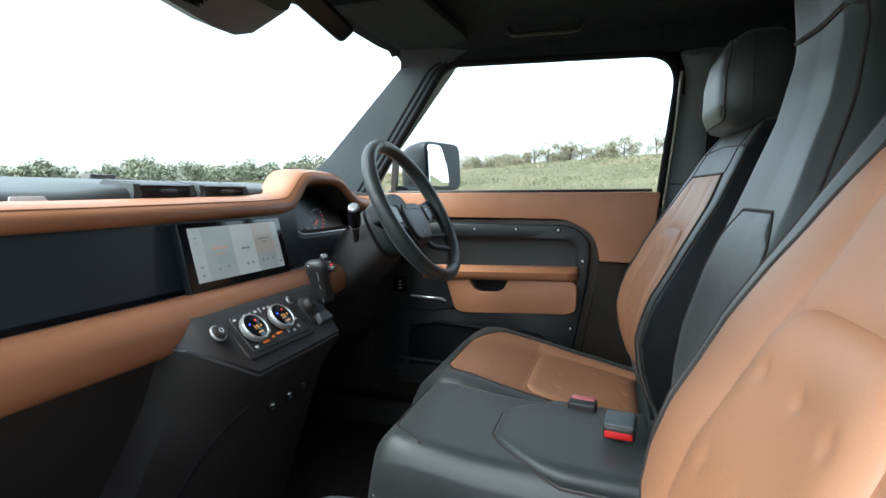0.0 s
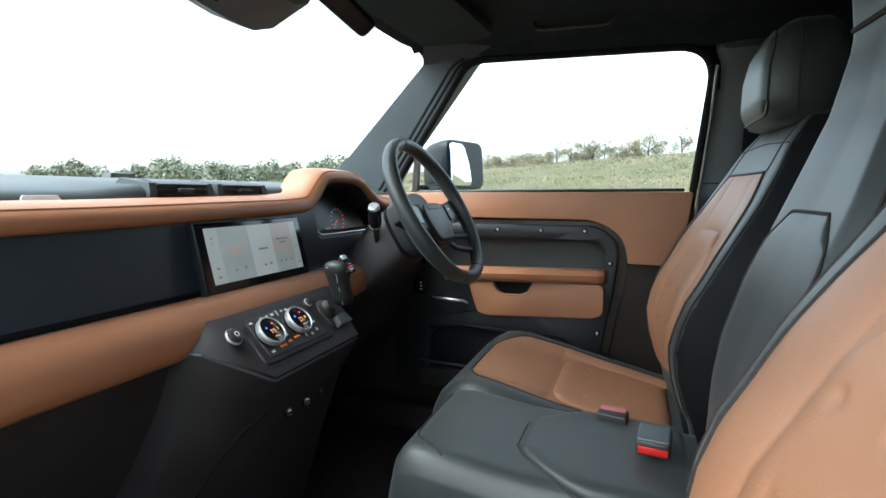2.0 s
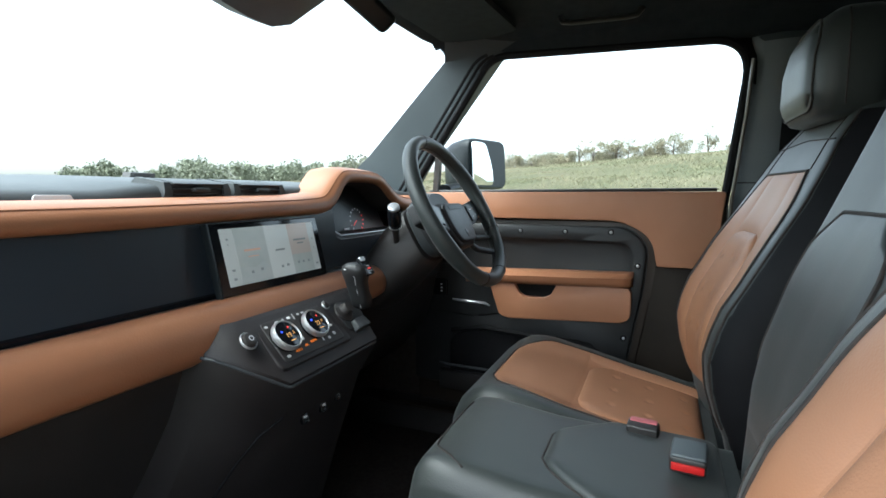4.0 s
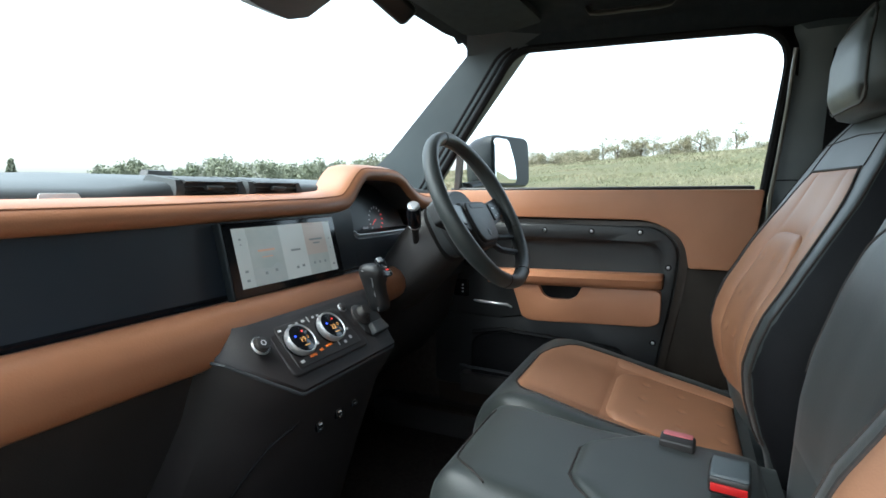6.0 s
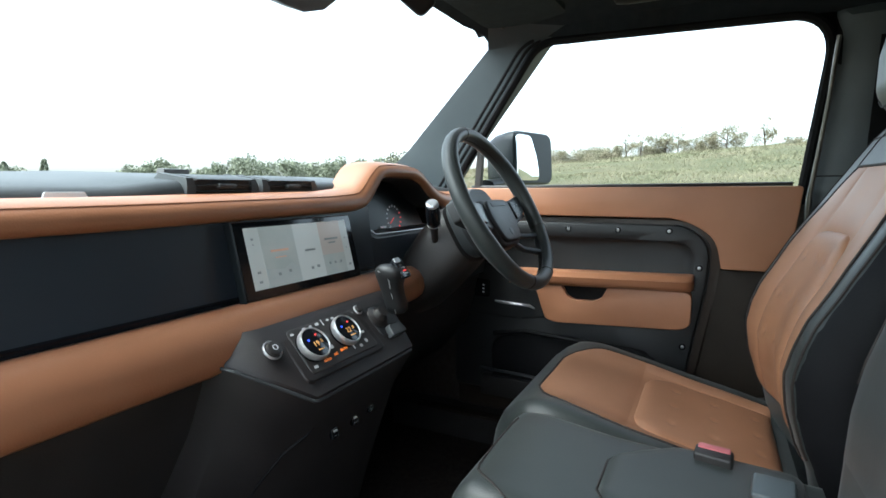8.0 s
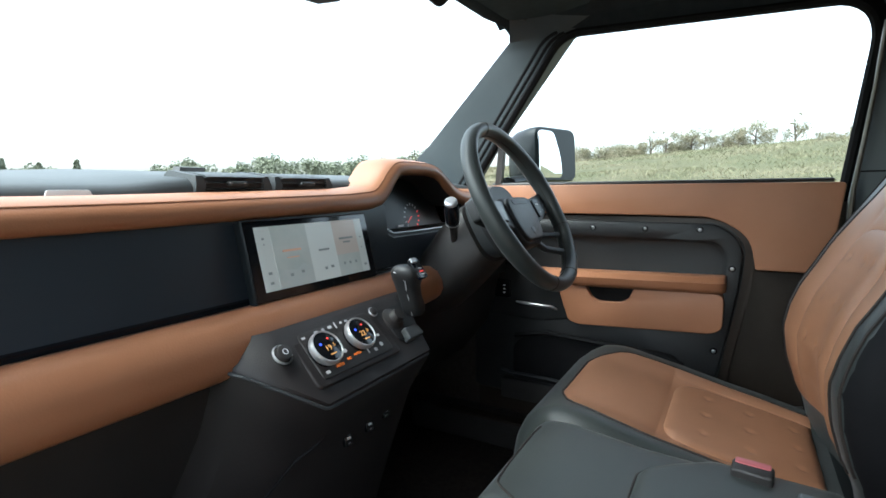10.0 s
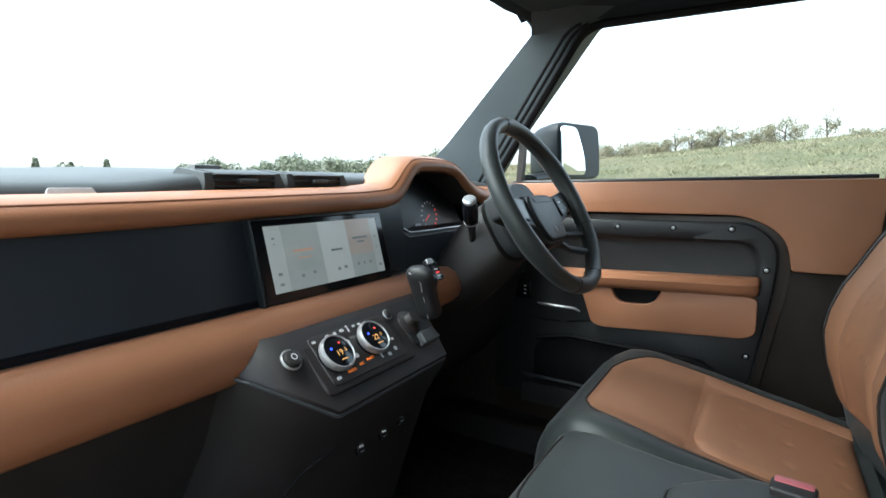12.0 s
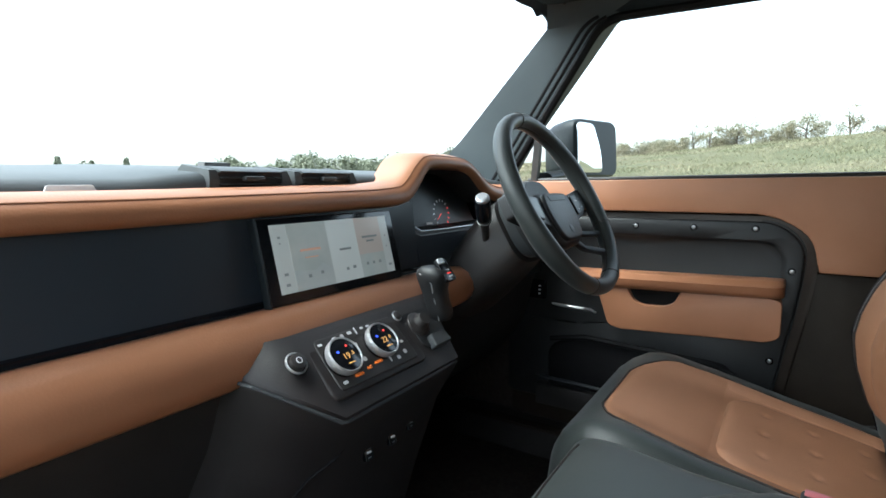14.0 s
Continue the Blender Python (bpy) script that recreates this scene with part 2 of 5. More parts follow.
def glyph(text, size, m, parent, material, name="lettering"):
    c = bpy.data.curves.new(name, "FONT")
    c.body, c.size, c.align_x, c.align_y, c.extrude = text, size, "CENTER", "CENTER", 0.0002
    tmp = new("tmp_text", c)
    bpy.context.view_layer.update()
    me = bpy.data.meshes.new_from_object(tmp.evaluated_get(bpy.context.evaluated_depsgraph_get()))
    bpy.data.objects.remove(tmp)
    bpy.data.curves.remove(c)
    me.transform(m)
    me.materials.clear()
    me.materials.append(material)
    ob = new(name, me)
    ob.parent = parent
    return ob


# ---- ground and distance ----
def ground_height(x, y):
    d = math.hypot(x, y)
    az = math.degrees(math.atan2(y, x))
    k = max(0.0, min(1.0, (d - 9) / 62))
    k = k * k * (3 - 2 * k)
    hill = lerp([(-180, 1.5), (-60, 6.5), (-20, 6.6), (0, 5.9), (8, 5.3), (16, 4.6), (30, 3.4), (45, 2.2), (70, 1.2), (120, 0.8), (180, 1.5)], az)
    rough = noise.noise(Vector((x * 0.07, y * 0.07, 0))) * 0.5 * k + noise.noise(Vector((x * 0.3, y * 0.3, 3))) * 0.16 * k
    far = max(0.0, min(1.0, (d - 85) / 400))
    return -0.80 + hill * k * (1 - far) + rough * (1 - far)


def make_ground():
    bm = bmesh.new()
    radii = [0.0] + [3 * 1.11 ** i for i in range(66)]
    n = 160
    rows = []
    for r in radii[1:]:
        rows.append([bm.verts.new((r * math.cos(i * math.tau / n), r * math.sin(i * math.tau / n), ground_height(r * math.cos(i * math.tau / n), r * math.sin(i * math.tau / n)))) for i in range(n)])
    c = bm.verts.new((0, 0, -0.8))
    for i in range(n):
        bm.faces.new((c, rows[0][i], rows[0][(i + 1) % n]))
    for a, b in zip(rows, rows[1:]):
        for i in range(n):
            bm.faces.new((a[i], b[i], b[(i + 1) % n], a[(i + 1) % n]))
    return bm


def grass_material():
    m = mat("meadow_grass", (0.072, 0.074, 0.040), 0.9, color2=(0.108, 0.098, 0.060), scale=0.9, bump=0.5, bump_scale=9, spec=0.1)
    n, l = m.node_tree.nodes, m.node_tree.links
    co = n.new("ShaderNodeTexCoord")
    big = n.new("ShaderNodeTexNoise")
    big.inputs["Scale"].default_value, big.inputs["Detail"].default_value = 0.12, 5
    l.new(co.outputs["Object"], big.inputs["Vector"])
    r = n.new("ShaderNodeValToRGB")
    r.color_ramp.elements[0].position, r.color_ramp.elements[1].position = 0.40, 0.62
    r.color_ramp.elements[0].color, r.color_ramp.elements[1].color = (0.056, 0.064, 0.036, 1), (0.118, 0.100, 0.066, 1)
    l.new(big.outputs["Fac"], r.inputs["Fac"])
    mx = n.new("ShaderNodeMix")
    mx.data_type = "RGBA"
    mx.inputs[0].default_value = 0.5
    ramp = next(x for x in n if x.type == "VALTORGB" and x != r)
    l.new(ramp.outputs["Color"], mx.inputs[6])
    l.new(r.outputs["Color"], mx.inputs[7])
    l.new(mx.outputs[2], n["Principled BSDF"].inputs["Base Color"])
    return m


GRASS = grass_material()
structure("ground", make_ground(), GRASS, "overgrown green and straw-coloured meadow rising to a bank", "ground")
LEAF = mat("autumn_leaves", (0.155, 0.150, 0.10), 0.8, color2=(0.23, 0.20, 0.135), scale=0.8, spec=0.2)
# Far foliage is lightened: the distance haze is mixed into its colour.
LEAF_FAR = mat("hazed_far_leaves", (0.150, 0.165, 0.115), 0.9, color2=(0.19, 0.20, 0.15), scale=0.15, spec=0.1)
STRAW = mat("tall_grass_blades", (0.150, 0.152, 0.092), 0.9, color2=(0.215, 0.192, 0.130), scale=0.25, spec=0.1)
BARK = mat("bark", (0.07, 0.055, 0.04), 0.9, color2=(0.11, 0.09, 0.07), scale=6, bump=0.8, bump_scale=30)


def leaf_cloud(rng, blobs, per, size):
    """Many small leaf clumps scattered through blobs (centre, radius)."""
    verts, faces = [], []
    for c, r in blobs:
        for _ in range(per):
            d = Vector((rng.gauss(0, 1), rng.gauss(0, 1), rng.gauss(0, 0.8))).normalized() * r * rng.random() ** 0.4
            p = Vector(c) + d
            a = Vector((rng.gauss(0, 1), rng.gauss(0, 1), rng.gauss(0, 1))).normalized()
            b = a.orthogonal().normalized()
            e = a.cross(b)
            s = size * rng.uniform(0.5, 1.4)
            k = len(verts)
            verts += [p + b * s, p + e * s * 0.6, p - b * s, p - e * s * 0.6]
            faces.append((k, k + 1, k + 2, k + 3))
    bm = bmesh.new()
    vs = [bm.verts.new(v) for v in verts]
    for f in faces:
        bm.faces.new([vs[i] for i in f])
    return bm


def make_tree(seed, height, spread, dense, label):
    rng = random.Random(seed)
    tree = thing("tree", label, "tree", "trees on the bank")
    trunk, blobs = [], []
    top = Vector((rng.uniform(-0.3, 0.3), rng.uniform(-0.3, 0.3), height * 0.8))
    trunk.append(tube([(0, 0, -0.3), (0.05, 0, height * 0.3), tuple(top * 0.7), tuple(top)], [0.16, 0.12, 0.07, 0.02], 7))
    for i in range(8):
        z = height * rng.uniform(0.25, 0.75)
        a = rng.uniform(0, math.tau)
        tip = Vector((math.cos(a) * spread * rng.uniform(0.5, 1), math.sin(a) * spread * rng.uniform(0.5, 1), z + height * rng.uniform(0.05, 0.22)))
        base = Vector((0, 0, z * 0.8))
        trunk.append(tube([tuple(base), tuple(base.lerp(tip, 0.5) + Vector((0, 0, 0.15))), tuple(tip)], [0.06, 0.035, 0.012], 5))
        blobs.append((tip, spread * rng.uniform(0.25, 0.45)))
    blobs.append((top, spread * 0.4))
    for i in range(5):
        blobs.append((Vector((rng.uniform(-0.9, 0.9) * spread, rng.uniform(-0.9, 0.9) * spread, height * rng.uniform(0.05, 0.28))), spread * rng.uniform(0.35, 0.55)))
    for i in range(6):
        blobs.append((Vector((rng.uniform(-0.6, 0.6) * spread, rng.uniform(-0.6, 0.6) * spread, height * rng.uniform(0.30, 0.8))), spread * rng.uniform(0.3, 0.5)))
    part("trunk", join(trunk), BARK, tree)
    part("crown", leaf_cloud(rng, blobs, dense, 0.085), LEAF, tree, smooth=False)
    return tree


TREES = [make_tree(3, 4.0, 2.5, 300, "leafy autumn tree with a broken crown on the grassy bank"),
         make_tree(8, 4.8, 1.5, 110, "thin sparse autumn tree on the grassy bank"),
         make_tree(14, 2.5, 2.6, 420, "low spreading green bush tree on the grassy bank")]


def stand(tree, x, y, turn, s=1.0, first=False):
    m = pose(x, y, ground_height(x, y) - 0.15, 0, 0, turn) @ Matrix.Diagonal((s, s, s * 0.96, 1))
    if first:
        tree.matrix_basis = m
    else:
        copy_thing(tree, m)


stand(TREES[0], 76, -2.0, 20, first=True)
stand(TREES[1], 77, -6.2, 0, first=True)
stand(TREES[2], 78, 17.5, 0, first=True)
for k, x, y, turn, size in ((0, 77, 1.6, 130, 0.72), (0, 79, 5.4, 70, 1.0), (1, 76, 8.3, 200, 0.8), (0, 80, 15.4, 250, 0.85), (2, 78, 12.6, 100, 1.0), (1, 75, 3.6, 80, 0.62), (2, 74, -14.0, 210, 1.1),
                            (0, 77, 20.5, 300, 0.9), (2, 80, -18.5, 40, 1.0), (1, 79, 10.6, 10, 0.9), (2, 78, 24.5, 160, 0.8), (0, 84, 31.0, 90, 0.8), (2, 79, 7.2, 30, 0.7), (2, 80, 0.0, 75, 0.8), (2, 77, -9.5, 15, 0.7), (0, 82, -22.0, 200, 0.7), (2, 76, 15.0, 310, 0.55)):
    stand(TREES[k], x, y, turn, size)


def make_woods():
    rng = random.Random(21)
    blobs = []
    for i in range(330):
        az = radians(rng.uniform(28, 100))
        d = rng.uniform(150, 190)
        h = 6.6 + 6.5 * noise.noise(Vector((math.degrees(az) * 0.20, 0, 5))) + rng.uniform(-1.2, 1.4)
        if math.degrees(az) > 58:
            h -= 5.0
        x, y = d * math.cos(az), d * math.sin(az)
        for k in range(4):
            blobs.append((Vector((x + rng.uniform(-2, 2), y + rng.uniform(-2, 2), ground_height(x, y) + h * (k + 0.4) / 4)), 3.0 - 0.35 * k))
    for az, h in ((64.2, 8.2), (66.9, 7.2), (69.4, 8.4)):
        x, y = 170 * math.cos(radians(az)), 170 * math.sin(radians(az))
        for k in range(12):
            blobs.append((Vector((x, y, ground_height(x, y) + h * (k + 0.6) / 12)), 2.1 - 0.15 * k))
    return leaf_cloud(rng, blobs, 130, 0.36)


tagged(new("far_trees", finish(make_woods(), "far_trees", LEAF_FAR, False)), "hazy green line of distant trees and bushes", "trees", kind="stuff")


def make_tall_grass():
    """Tussocks on the bank."""
    rng = random.Random(5)
    verts, faces = [], []
    for _ in range(150000):
        az, d = radians(rng.uniform(-32, 62)), 16 + 62 * rng.random() ** 0.7
        x, y = d * math.cos(az), d * math.sin(az)
        z = ground_height(x, y)
        h, a = rng.uniform(0.07, 0.22) * (1 + 0.6 * noise.noise(Vector((x * 0.2, y * 0.2, 9)))), rng.uniform(0, math.tau)
        w, lean = rng.uniform(0.02, 0.05), Vector((rng.uniform(-0.2, 0.2), rng.uniform(-0.2, 0.2), 0))
        dx = Vector((math.cos(a) * w, math.sin(a) * w, 0))
        p = Vector((x, y, z - 0.05))
        k = len(verts)
        verts += [p - dx, p + dx, p + lean + Vector((0, 0, h))]
        faces.append((k, k + 1, k + 2))
    me = bpy.data.meshes.new("tall_grass")
    me.from_pydata([tuple(v) for v in verts], [], faces)
    me.materials.append(STRAW)
    return me


tagged(new("tall_grass", make_tall_grass()), "tall dry grass tussocks on the bank", "grass", kind="stuff")

# ---- cabin shell ----
XD = 0.79


def side_frame(sx, name, label):
    """Body side over the door: roof rail, front pillar and rear pillar as one frame round the opening."""
    th = thing(name, label, "car body", kind="structure")
    # front pillar: inner trim in two facets, from the dash corner up to the header
    low = [(0.752, 0.424, 0.640), (0.764, 0.330, 0.640), (0.784, 0.145, 0.640), (0.830, 0.145, 0.640), (0.840, 0.420, 0.640)]
    mid = [(0.758, 0.250, 0.790), (0.758, 0.190, 0.790), (0.768, 0.046, 0.790), (0.815, 0.044, 0.790), (0.815, 0.262, 0.790)]
    top = [(0.733, -0.010, 1.040), (0.737, -0.070, 1.040), (0.742, -0.160, 1.040), (0.79, -0.162, 1.040), (0.79, 0.012, 1.032)]
    cap = [(0.660, -0.04, 1.085), (0.690, -0.10, 1.085), (0.712, -0.24, 1.085), (0.78, -0.24, 1.085), (0.78, -0.04, 1.085)]
    rings = []
    for a, b, k in ((low, mid, 8), (mid, top, 10), (top, cap, 4)):
        for j in range(k):
            rings.append([tuple(Vector(p).lerp(Vector(q), j / k)) for p, q in zip(a, b)])
    rings.append(cap)
    rings = [[(sx * x, y, z) for x, y, z in r] for r in rings]
    bm = loft(rings)
    bmesh.ops.bevel(bm, geom=[e for e in bm.edges if abs((e.verts[0].co - e.verts[1].co).normalized().z) > 0.45 and e.calc_face_angle(0) > 0.25], offset=0.008, segments=3, profile=0.5, affect="EDGES")
    part("front_pillar", bm, PILLAR_SHADED, th, "slate-grey soft pillar trim")
    # roof rail over the door
    sec = [(0.700, 1.088), (0.722, 1.040), (0.732, 1.022), (0.742, 1.016), (0.785, 1.016), (0.79, 1.09)]
    rr = []
    for y, dz in ((-0.11, 0.034), (-0.3, 0.026), (-0.6, 0.018), (-0.74, 0.014), (-1.1, 0.010), (-1.9, 0.005)):
        rr.append([(sx * x, y, z + dz) for x, z in sec])
    part("roof_rail", loft(rr), CLOTH, th, "black cloth roof rail")
    # rear pillar, slightly raked, with a rounded upper corner to the opening
    b = []
    for z, y0, x in ((-0.1, -0.70, 0.800), (0.40, -0.735, 0.800), (0.66, -0.752, 0.792), (0.70, -0.754, 0.789), (0.86, -0.768, 0.760), (0.95, -0.776, 0.745), (0.99, -0.778, 0.738), (1.015, -0.768, 0.735), (1.035, -0.75, 0.75), (1.075, -0.74, 0.77)):
        b.append([(sx * (x + 0.012), y0, z), (sx * (x - 0.006), y0 - 0.020, z), (sx * (x - 0.014), y0 - 0.075, z), (sx * (x - 0.006), y0 - 0.17, z), (sx * (x + 0.06), y0 - 0.18, z), (sx * (x + 0.06), y0, z)])
    bm = loft(b)
    bmesh.ops.bevel(bm, geom=[e for e in bm.edges if abs((e.verts[0].co - e.verts[1].co).normalized().z) > 0.6 and e.calc_face_angle(0) > 0.3], offset=0.008, segments=3, profile=0.5, affect="EDGES")
    part("rear_pillar", bm, PILLAR_LIT, th, "slate-grey soft pillar trim")
    part("pillar_joint", tube([(sx * 0.799, -0.752, 0.700), (sx * 0.7835, -0.773, 0.700), (sx * 0.7752, -0.829, 0.700), (sx * 0.783, -0.92, 0.700)], 0.0016, 6), BLACK, th)
    # painted sill below the door
    part("sill", box(min(sx * 0.72, sx * 0.84), max(sx * 0.72, sx * 0.84), -0.74, 0.30, -0.12, 0.03, 0.012), HARD, th)
    return th


side_frame(1, "body_side_right", "slate-grey trimmed pillars and black roof rail")
side_frame(-1, "body_side_left", "slate-grey trimmed pillars round the passenger door opening")

# headliner, one arched sheet
rows = []
for y, dz in ((0.012, -0.002), (0.0, 0.0), (-0.10, 0.0), (-0.25, 0.0), (-0.6, 0.004), (-1.2, 0.0), (-1.9, -0.01)):
    up = [(x, y, z + dz) for x, z in ((-0.72, 1.072), (-0.66, 1.100), (-0.5, 1.122), (-0.2, 1.135), (0.2, 1.135), (0.5, 1.122), (0.66, 1.100), (0.72, 1.072))]
    rows.append(up + [(x, yy, z + 0.03) for x, yy, z in reversed(up)])
structure("ceiling", loft(rows), CLOTH, "black cloth headliner", "ceiling")
# windscreen header
hd = []
for x, z in ((-0.738, 1.052), (-0.722, 1.066), (-0.708, 1.074), (-0.69, 1.080), (-0.665, 1.083), (-0.62, 1.086), (-0.45, 1.084), (-0.2, 1.086), (0.2, 1.086), (0.45, 1.084), (0.62, 1.086), (0.665, 1.083), (0.69, 1.080), (0.708, 1.074), (0.722, 1.066), (0.738, 1.052)):
    d = -0.036 * max(0, (abs(x) - 0.62) / 0.11)
    hd.append([(x, 0.026 + d, z), (x, 0.010 + d, z - 0.012), (x, -0.03 + d, z + 0.004), (x, -0.06 + d, z + 0.03), (x, 0.03 + d, z + 0.04)])
structure("trim_header", loft(hd), CLOTH, "black windscreen header trim", "trim")
structure("floor", box(-0.80, 0.80, -1.9, 0.62, -0.10, -0.05, 0.01), CARPET, "black carpeted car floor", "floor")
structure("wall_rear", box(-0.80, 0.80, -1.95, -1.88, -0.1, 1.1, 0.01), CLOTH, "dark rear end of the cabin", "wall")
structure("wall_right", box(0.782, 0.86, -1.9, -0.86, -0.1, 1.085, 0.01), CLOTH, "dark rear side of the cabin", "wall")
structure("wall_left", box(-0.86, -0.782, -1.9, -0.86, -0.1, 1.085, 0.01), CLOTH, "dark rear side of the cabin", "wall")
structure("wall_footwell_right", box(0.795, 0.86, -0.10, 0.56, -0.1, 0.66, 0.01), CARPET, "dark carpeted side of the footwell", "wall")
structure("wall_footwell_left", box(-0.86, -0.795, -0.10, 0.56, -0.1, 0.66, 0.01), CARPET, "dark carpeted side of the footwell", "wall")
structure("wall_front", box(-0.80, 0.80, 0.52, 0.56, -0.1, 0.66, 0.01), CARPET, "dark carpeted bulkhead of the footwell", "wall")
# windscreen
ws = []
for k in range(9):
    x = -0.74 + 1.48 * k / 8
    bow = 0.05 * (1 - (x / 0.74) ** 2)
    ws.append([(x * 0.985, 0.40 + bow, 0.665), (x * 0.935, 0.03 + bow * 0.4, 1.062), (x * 0.935, 0.035 + bow * 0.4, 1.064), (x * 0.985, 0.406 + bow, 0.667)])
w = structure("window_1", loft(ws), GLASS, "clear windscreen glass", "window")
w.visible_shadow = False
w = structure("window_2", loft([[(0.79, 0.06, 0.655), (0.742, -0.18, 1.045), (0.745, -0.18, 1.045), (0.793, 0.06, 0.655)], [(0.79, -0.74, 0.655), (0.742, -0.77, 1.03), (0.745, -0.77, 1.03), (0.793, -0.74, 0.655)]]), GLASS, "clear driver's door window glass", "window")
w.visible_shadow = False

# plain lower body and wheels that carry the cabin
under = thing("car_underbody", "plain dark car underbody standing on its wheels", "car body")
part("floor_pan", box(-0.84, 0.84, -1.95, 0.50, -0.42, -0.125, 0.03), HARD, under)
part("front_body", box(-0.80, 0.80, 0.57, 1.74, -0.42, 0.50, 0.04), PAINT, under)
for wx in (-0.78, 0.78):
    for wy in (-1.35, 1.25):
        WHM = axes((wx - 0.11, wy, -0.46), (0, 1, 0), (0, 0, 1))
        tyre = part("tyre", disc(WHM, 0.35, 0.22, 0.05, 40), HARD, under, "black rubber tyre")
        part("rim", disc(WHM @ Matrix.Translation((0, 0, -0.003)), 0.22, 0.226, 0.01, 32), STEEL, tyre)

# bonnet, seen as a low dark edge ahead of the dash
bonnet = thing("car_bonnet", "dark bronze car bonnet with a black raised vent panel", "car body")
part("panel", loft([[(x, y, 0.665 - 0.10 * ((y - 0.55) / 1.2) ** 2 - 0.03 * (abs(x) / 0.8) ** 3) for x in np.linspace(-0.8, 0.8, 12)] + [(x, y, 0.56) for x in np.linspace(0.8, -0.8, 12)] for y in np.linspace(0.50, 1.75, 10)]), PAINT, bonnet)

# ---- dashboard ----
dash = thing("dashboard", "black and tan leather car dashboard under the windscreen", "dashboard")


def roll_path():
    """Centre line of the padded upper roll: x, z, how deep it reaches forward, and its half height."""
    key = [(-0.80, 0.6445, 0.066, 0.018), (-0.25, 0.6465, 0.066, 0.018), (0.10, 0.651, 0.066, 0.0185), (0.164, 0.654, 0.068, 0.020), (0.184, 0.660, 0.08, 0.020), (0.226, 0.704, 0.086, 0.017),
           (0.245, 0.711, 0.086, 0.0155), (0.29, 0.712, 0.086, 0.015), (0.35, 0.711, 0.086, 0.015), (0.385, 0.706, 0.09, 0.015),
           (0.455, 0.664, 0.10, 0.018), (0.50, 0.652, 0.10, 0.019), (0.56, 0.648, 0.08, 0.020), (0.68, 0.646, 0.07, 0.020), (0.76, 0.645, 0.066, 0.020)]
    out = []
    for a, b in zip(key, key[1:]):
        n = max(2, int((b[0] - a[0]) / 0.012))
        n = min(n, 30)
        for i in range(n):
            out.append([p + (q - p) * i / n for p, q in zip(a, b)])
    out.append(list(key[-1]))
    sm = [out[0]] + [[sum(out[j][c] for j in (i - 1, i, i + 1)) / 3 for c in range(4)] for i in range(1, len(out) - 1)] + [out[-1]]
    return sm


def roll_rings(path, y0=-0.004):
    rings = []
    for i, (x, z, dep, h) in enumerate(path):
        a, b = path[max(i - 1, 0)], path[min(i + 1, len(path) - 1)]
        t = Vector((b[0] - a[0], 0, b[1] - a[1])).normalized()
        nz = Vector((-t.z, 0, t.x))
        c = Vector((x, y0, z))
        sec = [(0.016, -1.0), (0.004, -0.80), (0.0, -0.35), (0.003, 0.15), (0.010, 0.55), (0.022, 0.85), (0.036, 1.0), (dep * 0.8, 1.06), (dep, 0.9), (dep, -0.6), (dep * 0.6, -1.0)]
        rings.append([c + Vector((0, d, 0)) + nz * (h * k) for d, k in sec])
    return rings


RP = roll_path()
part("upper_roll", loft(roll_rings(RP)), TAN, dash, "padded tan leather roll with an arched instrument hood", flat_angle=60)
part("roll_seam", tube([r[4] + (r[4] - r[9]).normalized() * 0.0001 for r in roll_rings(RP)], 0.0009, 5), THREAD_TAN, dash)
under = []
for x, z, dep, h in RP:
    if 0.195 < x < 0.50:
        under.append([(x, 0.008, z - h - 0.0015), (x, 0.012, z - h - 0.004), (x, 0.10, z - h - 0.006), (x, 0.10, z - h - 0.002)])
part("hood_lining", loft(under), HARD, dash, "black underside of the hood")
# soft top pad towards the windscreen
top = []
for x in np.linspace(-0.80, 0.80, 65):
    edge = 0.0 if x < 0.2 else 0.05
    dz = -0.012 * max(0, (abs(x) - 0.6) / 0.2)
    k = max(0.0, min(1.0, (x + 0.24) / 0.10))
    f = 0.009 * k * k * (3 - 2 * k) + dz
    top.append([(x, 0.056 + edge, 0.630), (x, 0.061 + edge, 0.664 + f), (x, 0.066 + edge, 0.672 + f), (x, 0.076 + edge, 0.677 + f), (x, 0.20, 0.688 + f * 0.7), (x, 0.34, 0.699 + f * 0.4), (x, 0.43, 0.702 + dz), (x, 0.47, 0.692 + dz), (x, 0.50, 0.60)])
part("top_pad", loft(top), DASH_TOP, dash, "slate-grey soft dash top", flat_angle=70)
# low ridge on the driver's side of the top pad
part("demister_ridge", loft([[(x, 0.20, 0.684), (x, 0.235, 0.684 + h), (x, 0.40, 0.694 + h), (x, 0.44, 0.69)] for x, h in ((0.16, 0.0), (0.22, 0.006), (0.30, 0.012), (0.55, 0.012), (0.66, 0.002))]), DASH_TOP, dash)
for i in range(24):
    part("demister_slot", box(0.055 + i * 0.012, 0.062 + i * 0.012, 0.385, 0.41, 0.699, 0.7035, 0.001, 1), HARD, dash)
part("sensor_block", loft([[(0.100 + a, 0.445, 0.698), (0.106 + a, 0.448, 0.716), (0.106 + a, 0.47, 0.718), (0.1 + a, 0.475, 0.698)] for a in (0, 0.006, 0.05, 0.058)]), HARD, dash, "small black sensor block")
# small label tab on the top pad
part("tag", prism(rounded([(-0.024, -0.0045), (0.024, -0.0045), (0.020, 0.0045), (-0.020, 0.0045)], 0.002), 0.0015, axes((-0.285, 0.0585, 0.6665), (1, 0, 0), (0, 0.2, 0.9))), WHITE_P, dash, "pale grey tab")

